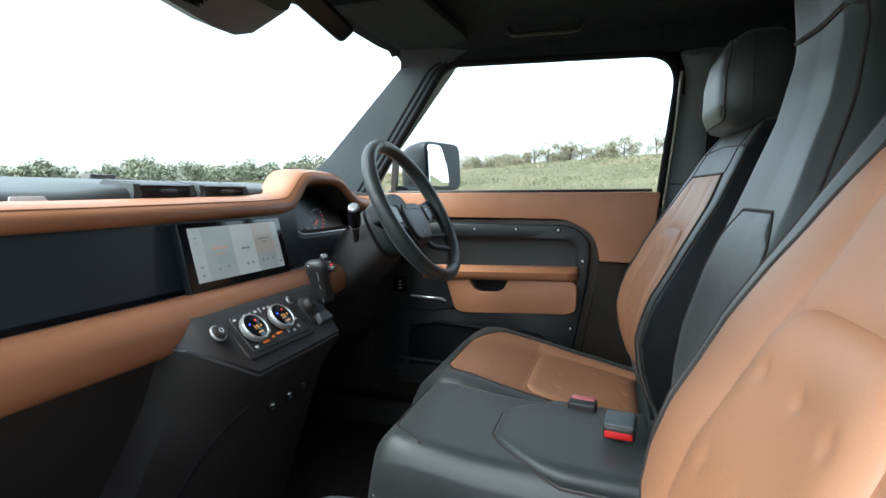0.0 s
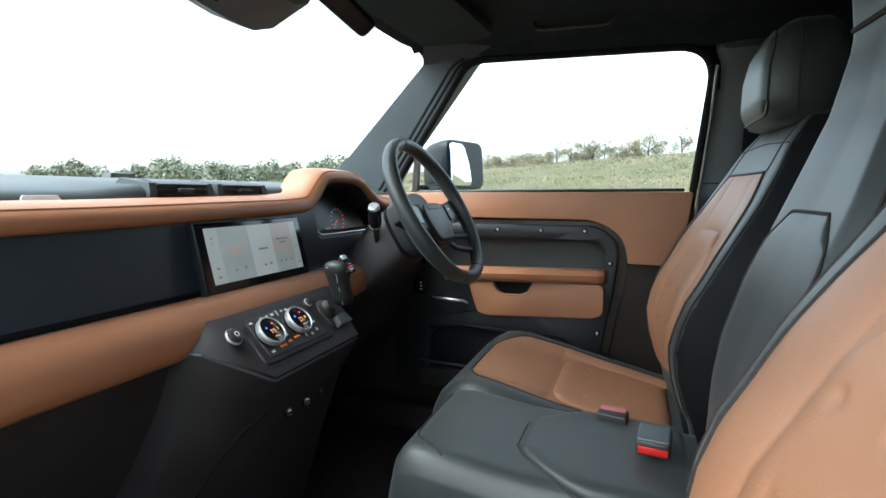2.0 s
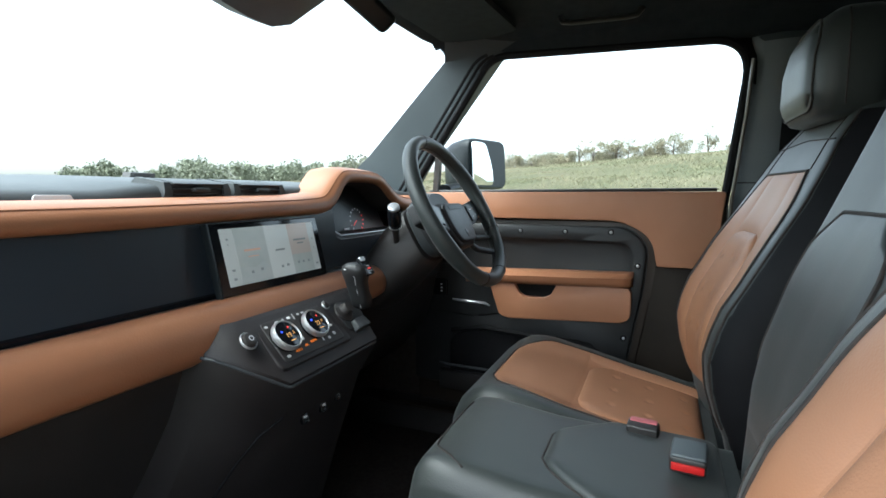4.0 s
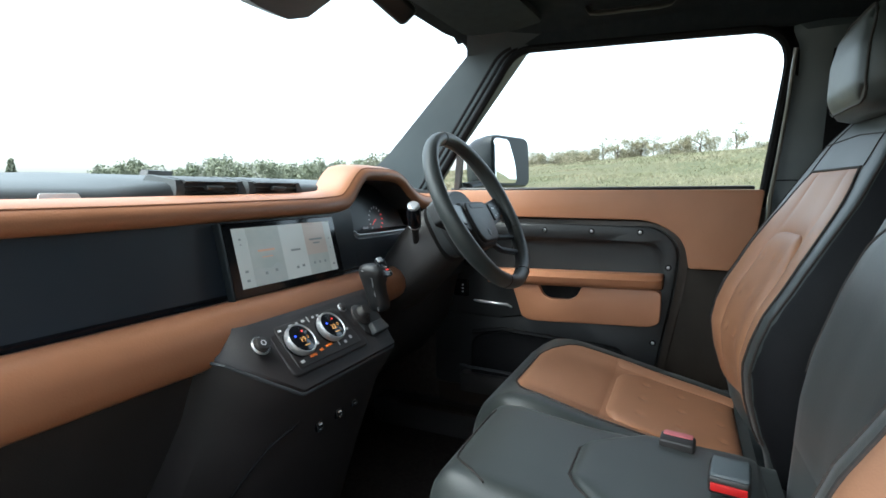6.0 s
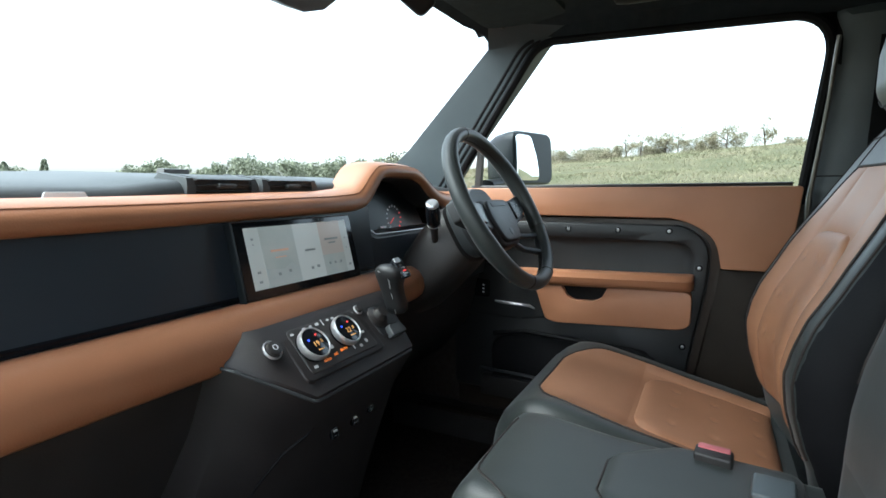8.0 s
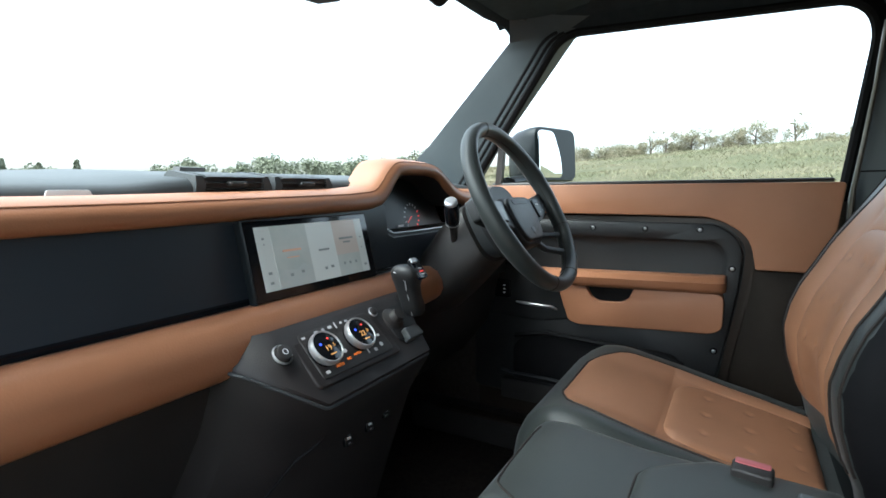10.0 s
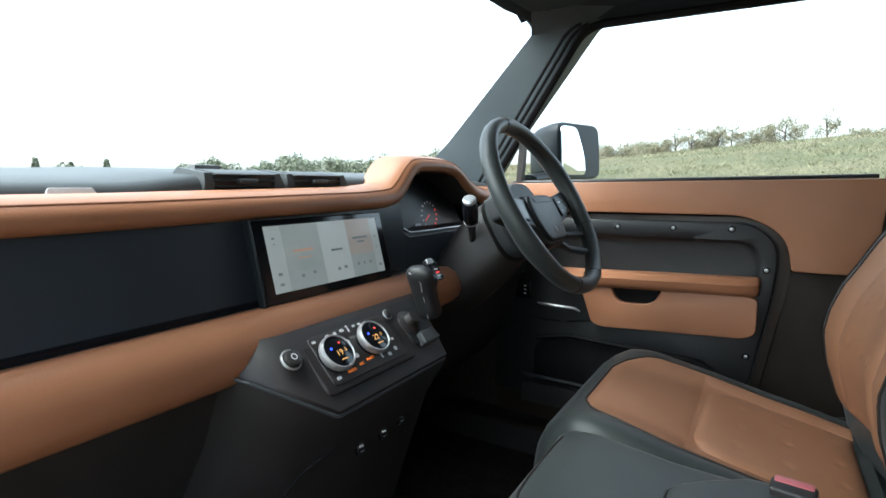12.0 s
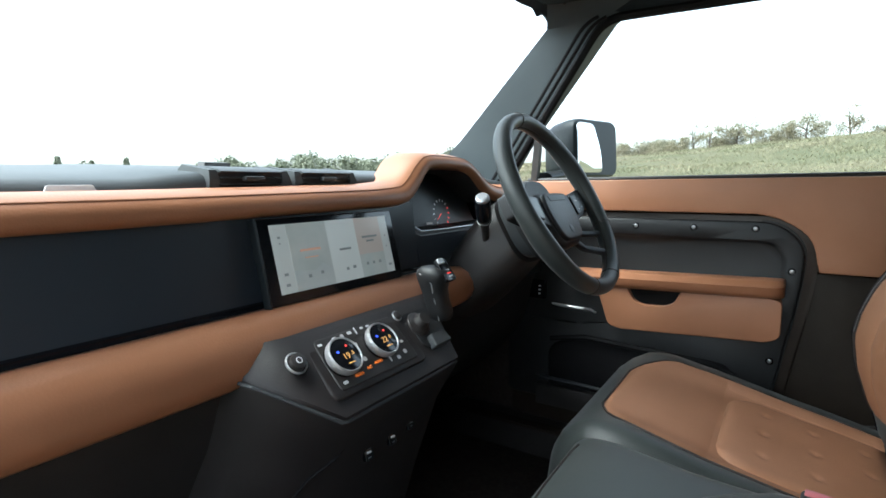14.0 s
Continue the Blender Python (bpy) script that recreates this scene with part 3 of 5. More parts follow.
# the dark fascia between the two rolls, with a lip along its foot
part("fascia", loft([[(x, 0.012, 0.640), (x, -0.002, 0.528), (x, -0.004, 0.520), (x, 0.05, 0.515), (x, 0.05, 0.640)] for x in np.linspace(-0.80, 0.205, 12)]), PIANO, dash, "blue-black satin fascia panel")
part("fascia_lip", loft([[(x, 0.002, 0.532), (x, -0.006, 0.529), (x, -0.012, 0.523), (x, -0.008, 0.516), (x, 0.02, 0.516)] for x in (-0.80, -0.5, -0.17, 0.204)]), GLOSS, dash, "gloss black lip")
# lower padded roll with a round end by the column
rl = []
LR = [(-0.80, 1.0), (-0.5, 1.0), (-0.2, 1.0), (0.1, 1.0), (0.22, 0.98), (0.27, 0.93), (0.298, 0.82), (0.313, 0.62), (0.32, 0.36), (0.322, 0.1)]
for x, k in LR:
    sec = [(-0.006, 0.034), (-0.026, 0.036), (-0.044, 0.026), (-0.056, 0.006), (-0.058, -0.014), (-0.052, -0.030), (-0.038, -0.038), (-0.01, -0.040), (0.02, -0.02), (0.02, 0.02)]
    rl.append([(x, -0.004 + d * (0.4 + 0.6 * k), 0.490 + h * k) for d, h in sec])
part("lower_roll", loft(rl), TAN, dash, "padded tan leather lower roll with a rounded end", flat_angle=60)
# lower dash down to the footwell
part("lower_panel", loft([[(x, -0.030, 0.462), (x, -0.026, 0.44), (x, -0.012, 0.40), (x, 0.03, 0.30), (x, 0.10, 0.16), (x, 0.22, 0.06), (x, 0.40, 0.02), (x, 0.40, 0.46)] for x in np.linspace(-0.80, -0.16, 8)]), HARD, dash, "black lower dash panel")
part("lower_panel", loft([[(x, 0.02, 0.462), (x, 0.03, 0.40), (x, 0.06, 0.30), (x, 0.14, 0.20), (x, 0.30, 0.14), (x, 0.40, 0.46)] for x in np.linspace(0.12, 0.76, 8)]), HARD, dash, "black lower dash panel")
part("knee_panel", loft([[(x, 0.04, 0.588), (x, 0.006, 0.584), (x, -0.002, 0.53), (x, 0.01, 0.44), (x, 0.06, 0.44), (x, 0.06, 0.588)] for x in (0.206, 0.25, 0.5, 0.755, 0.76)]), PIANO, dash, "black panel round the column")
# instrument display under the hood
part("hood_liner", loft([[(x, 0.046, 0.585), (x, 0.075, z), (x, 0.11, z), (x, 0.11, 0.60)] for x, z in ((0.20, 0.655), (0.235, 0.693), (0.39, 0.693), (0.45, 0.66), (0.48, 0.645))]), SHELL, dash, "gloss black instrument screen")
part("hood_shelf", loft([[(x, 0.075, 0.594), (x, 0.010, 0.588 + dz), (x, 0.004, 0.580 + dz), (x, 0.05, 0.575)] for x, dz in ((0.205, 0.006), (0.22, 0.0), (0.35, 0.0), (0.49, 0.0))]), HARD, dash)
part("hood_rim", tube([(0.205, 0.012, 0.600), (0.222, 0.006, 0.589), (0.30, 0.005, 0.588), (0.48, 0.005, 0.588)], 0.0013, 6), CHROME, dash, "thin bright rim")
gm = axes((0.350, 0.0500, 0.612), (1, 0, 0), (0, 0.18, 1))
for i in range(13):
    a = radians(225 - i * 22.5)
    part("dial_mark", prism([(-0.0011, -0.0024), (0.0011, -0.0024), (0.0011, 0.0024), (-0.0011, 0.0024)], 0.0006, gm @ Matrix.Translation((0.026 * math.cos(a), 0.026 * math.sin(a), 0.002)) @ Matrix.Rotation(a - math.pi / 2, 4, "Z"), 0), WHITE_P if i < 9 else RED_L, dash)
part("dial_needle", prism([(-0.0008, 0), (0.0008, 0), (0.0004, 0.02), (-0.0004, 0.02)], 0.0006, gm @ Matrix.Translation((0, 0, 0.002)) @ Matrix.Rotation(2.2, 4, "Z"), 0), RED_L, dash)
part("dial_readout", prism([(-0.055, 0.016), (-0.035, 0.016), (-0.035, 0.020), (-0.055, 0.020)], 0.0006, gm @ Matrix.Translation((0, -0.035, 0.002)), 0), WHITE_P, dash)


# air vents on the dash top, each with two blades and a tab
def make_vent(x0, x1):
    xm = (x0 + x1) / 2
    part("vent_box", loft([[(x, 0.0595, 0.655), (x, 0.0560, 0.686), (x, 0.066, 0.690), (x, 0.09, 0.690), (x, 0.09, 0.655)] for x in (x0, x1)]), CARRIER, dash)
    part("vent_lip", loft([[(x, 0.052, 0.6855), (x, 0.0505, 0.6870), (x, 0.054, 0.6888), (x, 0.075, 0.6925), (x, 0.10, 0.6945), (x, 0.10, 0.688)] for x in (x0, x1)]), DASH_TOP, dash)
    for z in (0.6708, 0.6790):
        part("vent_blade", loft([[(x, 0.0535, z - 0.0010), (x, 0.0520, z), (x, 0.056, z + 0.0014), (x, 0.064, z + 0.0022), (x, 0.064, z)] for x in (x0 + 0.001, x1 - 0.001)]), SOFT, dash)
    part("vent_tab", box(xm - 0.015, xm + 0.015, 0.0455, 0.056, 0.6750, 0.6812, 0.0022), SOFT, dash)
    for x in (x0 - 0.007, x1 + 0.007):
        part("vent_cheek", loft([[(x + s, 0.058, 0.650), (x + s, 0.052, 0.676), (x + s * 0.7, 0.056, 0.6885), (x + s * 0.7, 0.112, 0.6965), (x + s, 0.118, 0.690), (x + s, 0.118, 0.65)] for s in (-0.007, -0.005, 0.005, 0.007)]), DASH_TOP, dash)


make_vent(-0.128, -0.034)
make_vent(0.002, 0.098)

# touch screen standing proud of the fascia
SM = axes((0.0, -0.0105, 0.579), (1, 0, 0), (0, 0.020, 0.083))
part_screen = part("touchscreen", prism(rounded([(-0.124, -0.055), (0.124, -0.055), (0.124, 0.051), (-0.124, 0.051)], 0.004), 0.012, SM @ Matrix.Translation((0, 0, -0.006)), 0.0015), GLOSS, dash, "gloss black touch screen, switched on")
part("edge_trim", prism(rounded([(-0.1275, -0.056), (-0.1245, -0.056), (-0.1245, 0.052), (-0.1275, 0.052)], 0.001), 0.012, SM @ Matrix.Translation((0, 0, -0.005)), 0.001), SHELL, part_screen)


def on_screen(x0, x1, y0, y1, material, name, lift):
    part(name, prism([(x0, y0), (x1, y0), (x1, y1), (x0, y1)], 0.0004, SM @ Matrix.Translation((0, 0, 0.0061 + lift)), 0), material, part_screen, smooth=False)


S_BG = mat("screen_pale_grey", (0.52, 0.55, 0.53), 0.25, emit=0.04)
S_P1 = mat("screen_grey_tile", (0.40, 0.44, 0.42), 0.25, color2=(0.48, 0.5, 0.47), scale=25, emit=0.035)
S_P2 = mat("screen_white_tile", (0.57, 0.60, 0.58), 0.25, emit=0.045)
S_P3 = mat("screen_warm_tile", (0.52, 0.46, 0.41), 0.25, emit=0.035)
S_INK = mat("screen_ink", (0.22, 0.24, 0.24), 0.3, emit=0.02)
S_RUST = mat("screen_rust_bar", (0.62, 0.36, 0.25), 0.3, emit=0.04)
on_screen(-0.108, 0.108, -0.0425, 0.0425, S_BG, "display", 0)
on_screen(-0.083, -0.018, -0.0425, 0.0425, S_P1, "map_tile", 0.0005)
on_screen(-0.018, 0.037, -0.0425, 0.0425, S_P2, "music_tile", 0.0005)
on_screen(0.037, 0.090, -0.010, 0.0425, S_P3, "phone_tile", 0.0005)
on_screen(0.037, 0.090, -0.0425, -0.010, S_P1, "phone_tile", 0.0005)
for x0, x1, y, h, m in ((-0.068, -0.034, 0.006, 0.003, S_RUST), (-0.062, -0.040, -0.003, 0.0016, S_RUST), (0.000, 0.022, 0.000, 0.003, S_INK), (0.048, 0.080, 0.013, 0.003, S_INK), (0.056, 0.072, 0.007, 0.0025, S_INK),
                        (-0.062, -0.057, -0.028, 0.004, S_INK), (-0.041, -0.036, -0.026, 0.004, S_INK), (0.006, 0.011, -0.028, 0.004, S_INK), (0.019, 0.025, -0.027, 0.004, S_INK), (0.048, 0.052, -0.026, 0.004, S_INK), (0.061, 0.065, -0.026, 0.004, S_INK), (0.075, 0.079, -0.026, 0.004, S_INK),
                        (-0.099, -0.095, 0.025, 0.003, S_INK), (-0.098, -0.096, 0.018, 0.002, S_INK), (-0.099, -0.093, -0.021, 0.0035, S_INK), (-0.099, -0.093, -0.034, 0.0035, S_INK), (-0.103, -0.092, 0.037, 0.0025, S_BG), (0.097, 0.100, 0.012, 0.002, S_INK), (0.097, 0.099, -0.004, 0.002, S_INK), (0.096, 0.102, -0.033, 0.0035, S_INK)):
    on_screen(x0, x1, y, y + h, m, "screen_mark", 0.001)
# fold of the hill picture on the map tile
part("map_hill", prism([(-0.083, -0.0425), (-0.018, -0.0425), (-0.018, -0.022), (-0.034, -0.012), (-0.05, -0.020), (-0.083, -0.016)], 0.0004, SM @ Matrix.Translation((0, 0, 0.0068)), 0), mat("screen_hill", (0.42, 0.46, 0.45), 0.25, color2=(0.48, 0.5, 0.48), scale=40, emit=0.035), part_screen, smooth=False)

# ---- centre console ----
console = thing("centre_console", "dark grey plastic centre console with climate controls", "console")
A = [(-0.164, 0.02, 0.505), (-0.160, -0.066, 0.500), (-0.130, -0.074, 0.498), (0.105, -0.074, 0.498), (0.135, -0.066, 0.500), (0.14, 0.02, 0.505)]
B = [(-0.196, 0.02, 0.480), (-0.189, -0.078, 0.470), (-0.122, -0.139, 0.420), (0.108, -0.139, 0.422), (0.142, -0.080, 0.470), (0.145, 0.02, 0.480)]
C = [(-0.200, 0.02, 0.470), (-0.190, -0.076, 0.459), (-0.120, -0.136, 0.408), (0.106, -0.136, 0.410), (0.140, -0.078, 0.459), (0.145, 0.02, 0.470)]
D = [(-0.203, 0.04, 0.380), (-0.197, -0.048, 0.375), (-0.110, -0.108, 0.358), (0.098, -0.108, 0.358), (0.126, -0.048, 0.375), (0.13, 0.04, 0.38)]
E2 = [(-0.232, 0.08, 0.250), (-0.222, 0.000, 0.250), (-0.112, -0.070, 0.250), (0.096, -0.070, 0.250), (0.118, -0.02, 0.250), (0.12, 0.08, 0.25)]
F = [(-0.275, 0.30, -0.05), (-0.262, 0.110, -0.05), (-0.115, 0.030, -0.05), (0.10, 0.030, -0.05), (0.118, 0.11, -0.05), (0.12, 0.30, -0.05)]
bm = loft([A, B, C, D, E2, F])
sharp = [e for e in bm.edges if e.calc_face_angle(0) > 0.30]
bmesh.ops.bevel(bm, geom=sharp, offset=0.008, segments=3, profile=0.5, affect="EDGES", clamp_overlap=True)
part("body", bm, CONSOLE, console, flat_angle=50)
part("highlight_line", tube([(-0.196, -0.060, 0.4665), (-0.1925, -0.0785, 0.4645), (-0.160, -0.107, 0.4405), (-0.126, -0.1375, 0.4155), (-0.118, -0.1385, 0.4140), (0.02, -0.1385, 0.415), (0.104, -0.1385, 0.416)], 0.0022, 6), SOFT, console)
part("side_cover", prism(rounded([(0.0, 0.0), (0.10, 0.0), (0.135, 0.17), (0.115, 0.185), (0.06, 0.17), (0.0, 0.05)], 0.02), 0.003, axes((-0.215, 0.07, 0.16), (0.62, -0.78, 0.05), (0.02, -0.25, 1)), 0.0015), HARD, console)
part("side_joint", tube([(-0.092, -0.1125, 0.372), (-0.112, -0.1085, 0.358), (-0.135, -0.0905, 0.340), (-0.155, -0.068, 0.305), (-0.168, -0.040, 0.26), (-0.18, -0.01, 0.20)], 0.002, 6), BLACK, console)
# climate panel on the sloping face
PM = axes((-0.038, -0.0992, 0.4645), (1, 0, 0), (0, 0.0475, 0.0505))
part("panel_surround", prism(rounded([(-0.088, -0.042), (0.084, -0.042), (0.078, 0.043), (-0.088, 0.043)], 0.012), 0.0065, PM @ Matrix.Translation((0, 0, -0.003)), 0.003), CONSOLE, console)
panel = part("climate_panel", prism(rounded([(-0.075, -0.034), (0.070, -0.034), (0.064, 0.034), (-0.075, 0.034)], 0.008), 0.008, PM @ Matrix.Translation((0, 0, -0.003)), 0.002), HARD, console, "black climate panel with lit symbols")
part("panel_edge", tube([PM @ Vector((x, y, 0.002)) for x, y in rounded([(-0.077, -0.036), (0.072, -0.036), (0.066, 0.036), (-0.077, 0.036)], 0.009)], 0.0014, 6, True), HARD, panel)


def make_dial(x, y, digits, small):
    m = PM @ Matrix.Translation((x, y, 0.005))
    k = part("climate_dial", disc(m, 0.0222, 0.013, 0.003), GLOSS, console, "rotary climate dial with a lit display")
    part("dial_ring", ring(m @ Matrix.Translation((0, 0, 0.003)), 0.0198, 0.0236, 0.011), CHROME, k, "satin silver ring")
    f = m @ Matrix.Translation((0, 0, 0.0134))
    glyph(digits, 0.0108, f @ Matrix.Translation((-0.001, -0.003, 0)), k, AMBER, "digits")
    glyph(small, 0.0070, f @ Matrix.Translation((0.0095, -0.001, 0)), k, AMBER, "digits")
    part("blue_spot", disc(f @ Matrix.Translation((-0.010, 0.005, -0.0002)), 0.0017, 0.0006, 0, 12), BLUE_L, k)
    part("red_spot", disc(f @ Matrix.Translation((0.006, 0.0095, -0.0002)), 0.0014, 0.0006, 0, 12), RED_L, k)
    part("bar", prism([(-0.004, -0.0125), (0.006, -0.0125), (0.006, -0.011), (-0.004, -0.011)], 0.0005, f, 0), AMBER, k)


make_dial(-0.053, 0.001, "19", ".5")
make_dial(0.016, 0.003, "22", ".0")


def printed(x, y, w, h, material=GREY_P):
    part("symbol", prism(rounded([(x - w / 2, y - h / 2), (x + w / 2, y - h / 2), (x + w / 2, y + h / 2), (x - w / 2, y + h / 2)], h * 0.3, 2), 0.0004, PM @ Matrix.Translation((0, 0, 0.0052)), 0), material, panel, smooth=False)


for x, y, w, h in ((-0.068, 0.026, 0.006, 0.003), (-0.044, 0.028, 0.007, 0.004), (-0.031, 0.028, 0.005, 0.005), (-0.018, 0.029, 0.007, 0.004), (0.005, 0.030, 0.005, 0.003), (0.016, 0.030, 0.006, 0.003),
                   (-0.020, 0.012, 0.007, 0.005), (-0.019, -0.009, 0.006, 0.006), (0.041, 0.018, 0.004, 0.003), (0.046, 0.004, 0.004, 0.004), (0.055, -0.006, 0.006, 0.004), (0.034, -0.024, 0.006, 0.005), (0.050, -0.020, 0.006, 0.006), (-0.064, -0.026, 0.007, 0.004), (0.042, 0.011, 0.003, 0.002)):
    printed(x, y, w, h, WHITE_P)
printed(-0.007, 0.029, 0.0022, 0.010, WHITE_P)
printed(0.019, -0.020, 0.0025, 0.011, WHITE_P)
printed(0.045, 0.014, 0.006, 0.0015, ORANGE)
for x, y, txt in ((-0.040, -0.024, "AUTO"), (-0.020, -0.021, "A/C"), (-0.002, -0.019, "AUTO")):
    glyph(txt, 0.0052, PM @ Matrix.Translation((x, y, 0.0056)), panel, ORANGE)
for pts in ([(-0.074, -0.012), (0.0, -0.006), (0.072, -0.008)], [(-0.074, 0.019), (-0.01, 0.022), (0.068, 0.024)]):
    part("key_gap", tube([PM @ Vector((x, y, 0.0051)) for x, y in pts], 0.0005, 4), HARD, panel)
# start button, small key knob and usb sockets
bmx = PM @ Matrix.Translation((-0.108, 0.016, 0.002))
knob = part("start_knob", disc(bmx, 0.0100, 0.009, 0.0025), HARD, console, "ribbed black rotary knob in a bright ring")
part("knob_ring", ring(bmx @ Matrix.Translation((0, 0, 0.0)), 0.0110, 0.0132, 0.004), CHROME, knob)
part("knob_mark", ring(bmx @ Matrix.Translation((0, 0, 0.0085)), 0.0028, 0.0040, 0.0012, 16), WHITE_P, knob)
k2 = PM @ Matrix.Translation((0.078, 0.030, 0.002))
knob = part("start_button", disc(k2, 0.006, 0.007, 0.002), HARD, console)
part("knob_ring", ring(k2, 0.0062, 0.0080, 0.004), CHROME, knob)
UM = axes((-0.024, -0.0865, 0.329), (1, 0.02, 0), (0, 0.28, 1))
for x, y in ((-0.024, 0.0), (0.024, 0.0), (0.066, 0.004)):
    s = part("socket", prism(rounded([(x - 0.007, y - 0.007), (x + 0.007, y - 0.007), (x + 0.007, y + 0.007), (x - 0.007, y + 0.007)], 0.002), 0.006, UM @ Matrix.Translation((0, 0, 0.012)), 0.001), GLOSS, console)
    part("symbol", prism([(x - 0.004, y + 0.002), (x + 0.004, y + 0.001), (x + 0.004, y + 0.004), (x - 0.004, y + 0.005)], 0.0005, UM @ Matrix.Translation((0, 0, 0.0182)), 0), WHITE_P, s)
    part("symbol", prism([(x - 0.003, y - 0.004), (x + 0.002, y - 0.004), (x + 0.002, y - 0.003), (x - 0.003, y - 0.003)], 0.0005, UM @ Matrix.Translation((0, 0, 0.0182)), 0), GREY_P, s)
# well round the gear lever
part("lever_well", prism(rounded([(-0.026, -0.034), (0.034, -0.034), (0.034, 0.036), (-0.028, 0.036)], 0.012), 0.003, PM @ Matrix.Translation((0.118, 0.006, 0.001)), 0.001), CARRIER, console)
part("side_pad", prism(rounded([(-0.020, -0.010), (0.020, -0.010), (0.016, 0.010), (-0.016, 0.010)], 0.004), 0.012, PM @ Matrix.Translation((0.122, -0.024, 0.002)), 0.004), SOFT, console)

# gear lever: boot, stem and a leaning grip
lever = thing("gear_lever", "black and silver gear selector on the console", "gear lever")
part("boot", loft([[PM @ Vector((0.108 + r * math.cos(a), 0.008 + r * math.sin(a), h)) for a in np.linspace(0, math.tau, 17)[:-1]] for h, r in ((0.002, 0.020), (0.006, 0.019), (0.010, 0.012), (0.020, 0.009))]), HARD, lever)
LB, LT = Vector((0.094, -0.122, 0.480)), Vector((0.077, -0.114, 0.545))
gr = []
for k, wx, wy, off in ((-0.06, 0.007, 0.007, 0.004), (-0.03, 0.012, 0.012, 0.003), (0.04, 0.0160, 0.0160, 0.002), (0.2, 0.0172, 0.0175, 0.0), (0.45, 0.0165, 0.0172, 0.001), (0.7, 0.017, 0.019, 0.0), (0.9, 0.0195, 0.023, -0.003), (1.02, 0.0195, 0.0245, -0.005), (1.12, 0.017, 0.021, -0.006), (1.18, 0.012, 0.015, -0.006), (1.20, 0.006, 0.008, -0.006)):
    c = LB.lerp(LT, k) + Vector((0, off, 0))
    gr.append([c + Vector((wx * math.copysign(abs(math.cos(a)) ** 0.8, math.cos(a)), wy * math.copysign(abs(math.sin(a)) ** 0.8, math.sin(a)), 0)) for a in np.linspace(0, math.tau, 25)[:-1]])
part("grip", loft(gr), CARRIER, lever, "charcoal leather grip")
part("grip_trim", tube([LB.lerp(LT, k) + Vector((-0.0150 - 0.0030 * (k > 0.75), -0.006 + o, 0)) for k, o in ((0.0, 0.002), (0.3, 0.0), (0.6, 0.0), (0.85, -0.004), (1.0, 0.002), (1.05, 0.012))], 0.0010, 6), CHROME, lever, "silver trim line")
TMx = axes(LT + Vector((0.003, -0.018, 0.008)), (1, 0, 0), (0, 0.62, 0.78))
part("shift_plate", prism(rounded([(-0.011, -0.020), (0.011, -0.020), (0.012, 0.014), (-0.012, 0.014)], 0.004), 0.005, TMx, 0.001), GLOSS, lever, "gloss black shift display")
part("shift_button", prism(rounded([(-0.010, 0.006), (0.004, 0.006), (0.004, 0.014), (-0.010, 0.014)], 0.002), 0.0075, TMx, 0.001), CHROME, lever, "silver button")
for y, m in ((-0.004, WHITE_P), (-0.009, RED_L), (-0.014, WHITE_P)):
    part("gear_mark", prism([(-0.004, y - 0.001), (0.005, y - 0.001), (0.005, y + 0.001), (-0.004, y + 0.001)], 0.0057, TMx, 0), m, lever)

# ---- steering ----
WC = Vector((0.385, -0.184, 0.6375))
WA = Vector((0, -math.cos(radians(29)), math.sin(radians(29))))
WM = axes(WC, (1, 0, 0), (0, math.sin(radians(29)), math.cos(radians(29))))
wheel = thing("steering_wheel", "black leather steering wheel with four lower spokes", "steering wheel")
WR = 0.166
rings = []
for i in range(72):
    a = i * math.tau / 72
    g = 1.0 + 0.10 * math.exp(-((math.degrees(a) % 180 - 25) / 16) ** 2)
    rings.append([WM @ Vector((math.cos(a) * (WR + 0.0135 * g * math.cos(k)), math.sin(a) * (WR + 0.0135 * g * math.cos(k)), 0.0165 * g * math.sin(k))) for k in np.linspace(0, math.tau, 15)[:-1]])
part("rim", loft(rings, close_path=True), DARK, wheel, "charcoal leather rim")
part("rim_seam", tube([WM @ Vector((math.cos(i * math.tau / 72) * (WR - 0.0137), math.sin(i * math.tau / 72) * (WR - 0.0137), 0.0)) for i in range(72)], 0.0010, 5, True), THREAD, wheel)
for a in (97, 200, 340, 250, 290):
    d = radians(a)
    part("rim_joint", tube([WM @ Vector((math.cos(d) * (WR + 0.0138 * math.cos(k)), math.sin(d) * (WR + 0.0138 * math.cos(k)), 0.0168 * math.sin(k))) for k in np.linspace(0, math.tau, 17)[:-1]], 0.0008, 5, True), THREAD, wheel)
HM_ = WM @ Matrix.Translation((0, -0.020, -0.018))
hub = part("hub", prism(rounded([(-0.070, 0.046), (0.070, 0.046), (0.076, 0.004), (0.054, -0.060), (-0.054, -0.060), (-0.076, 0.004)], 0.026), 0.056, HM_ @ Matrix.Translation((0, 0, -0.048)), 0.012, 4), CARRIER, wheel, "charcoal airbag cover")
part("pad", prism(rounded([(-0.058, 0.040), (0.058, 0.040), (0.064, 0.002), (0.046, -0.052), (-0.046, -0.052), (-0.064, 0.002)], 0.022), 0.012, HM_ @ Matrix.Translation((0, 0, 0.003)), 0.006, 3), CARRIER, hub)
part("badge_bar", prism(rounded([(-0.036, 0.024), (0.036, 0.024), (0.040, 0.034), (-0.040, 0.034)], 0.003), 0.0015, HM_ @ Matrix.Translation((0, 0, 0.0145)), 0.0005), PILLAR_LIT, hub, "satin grey bar")
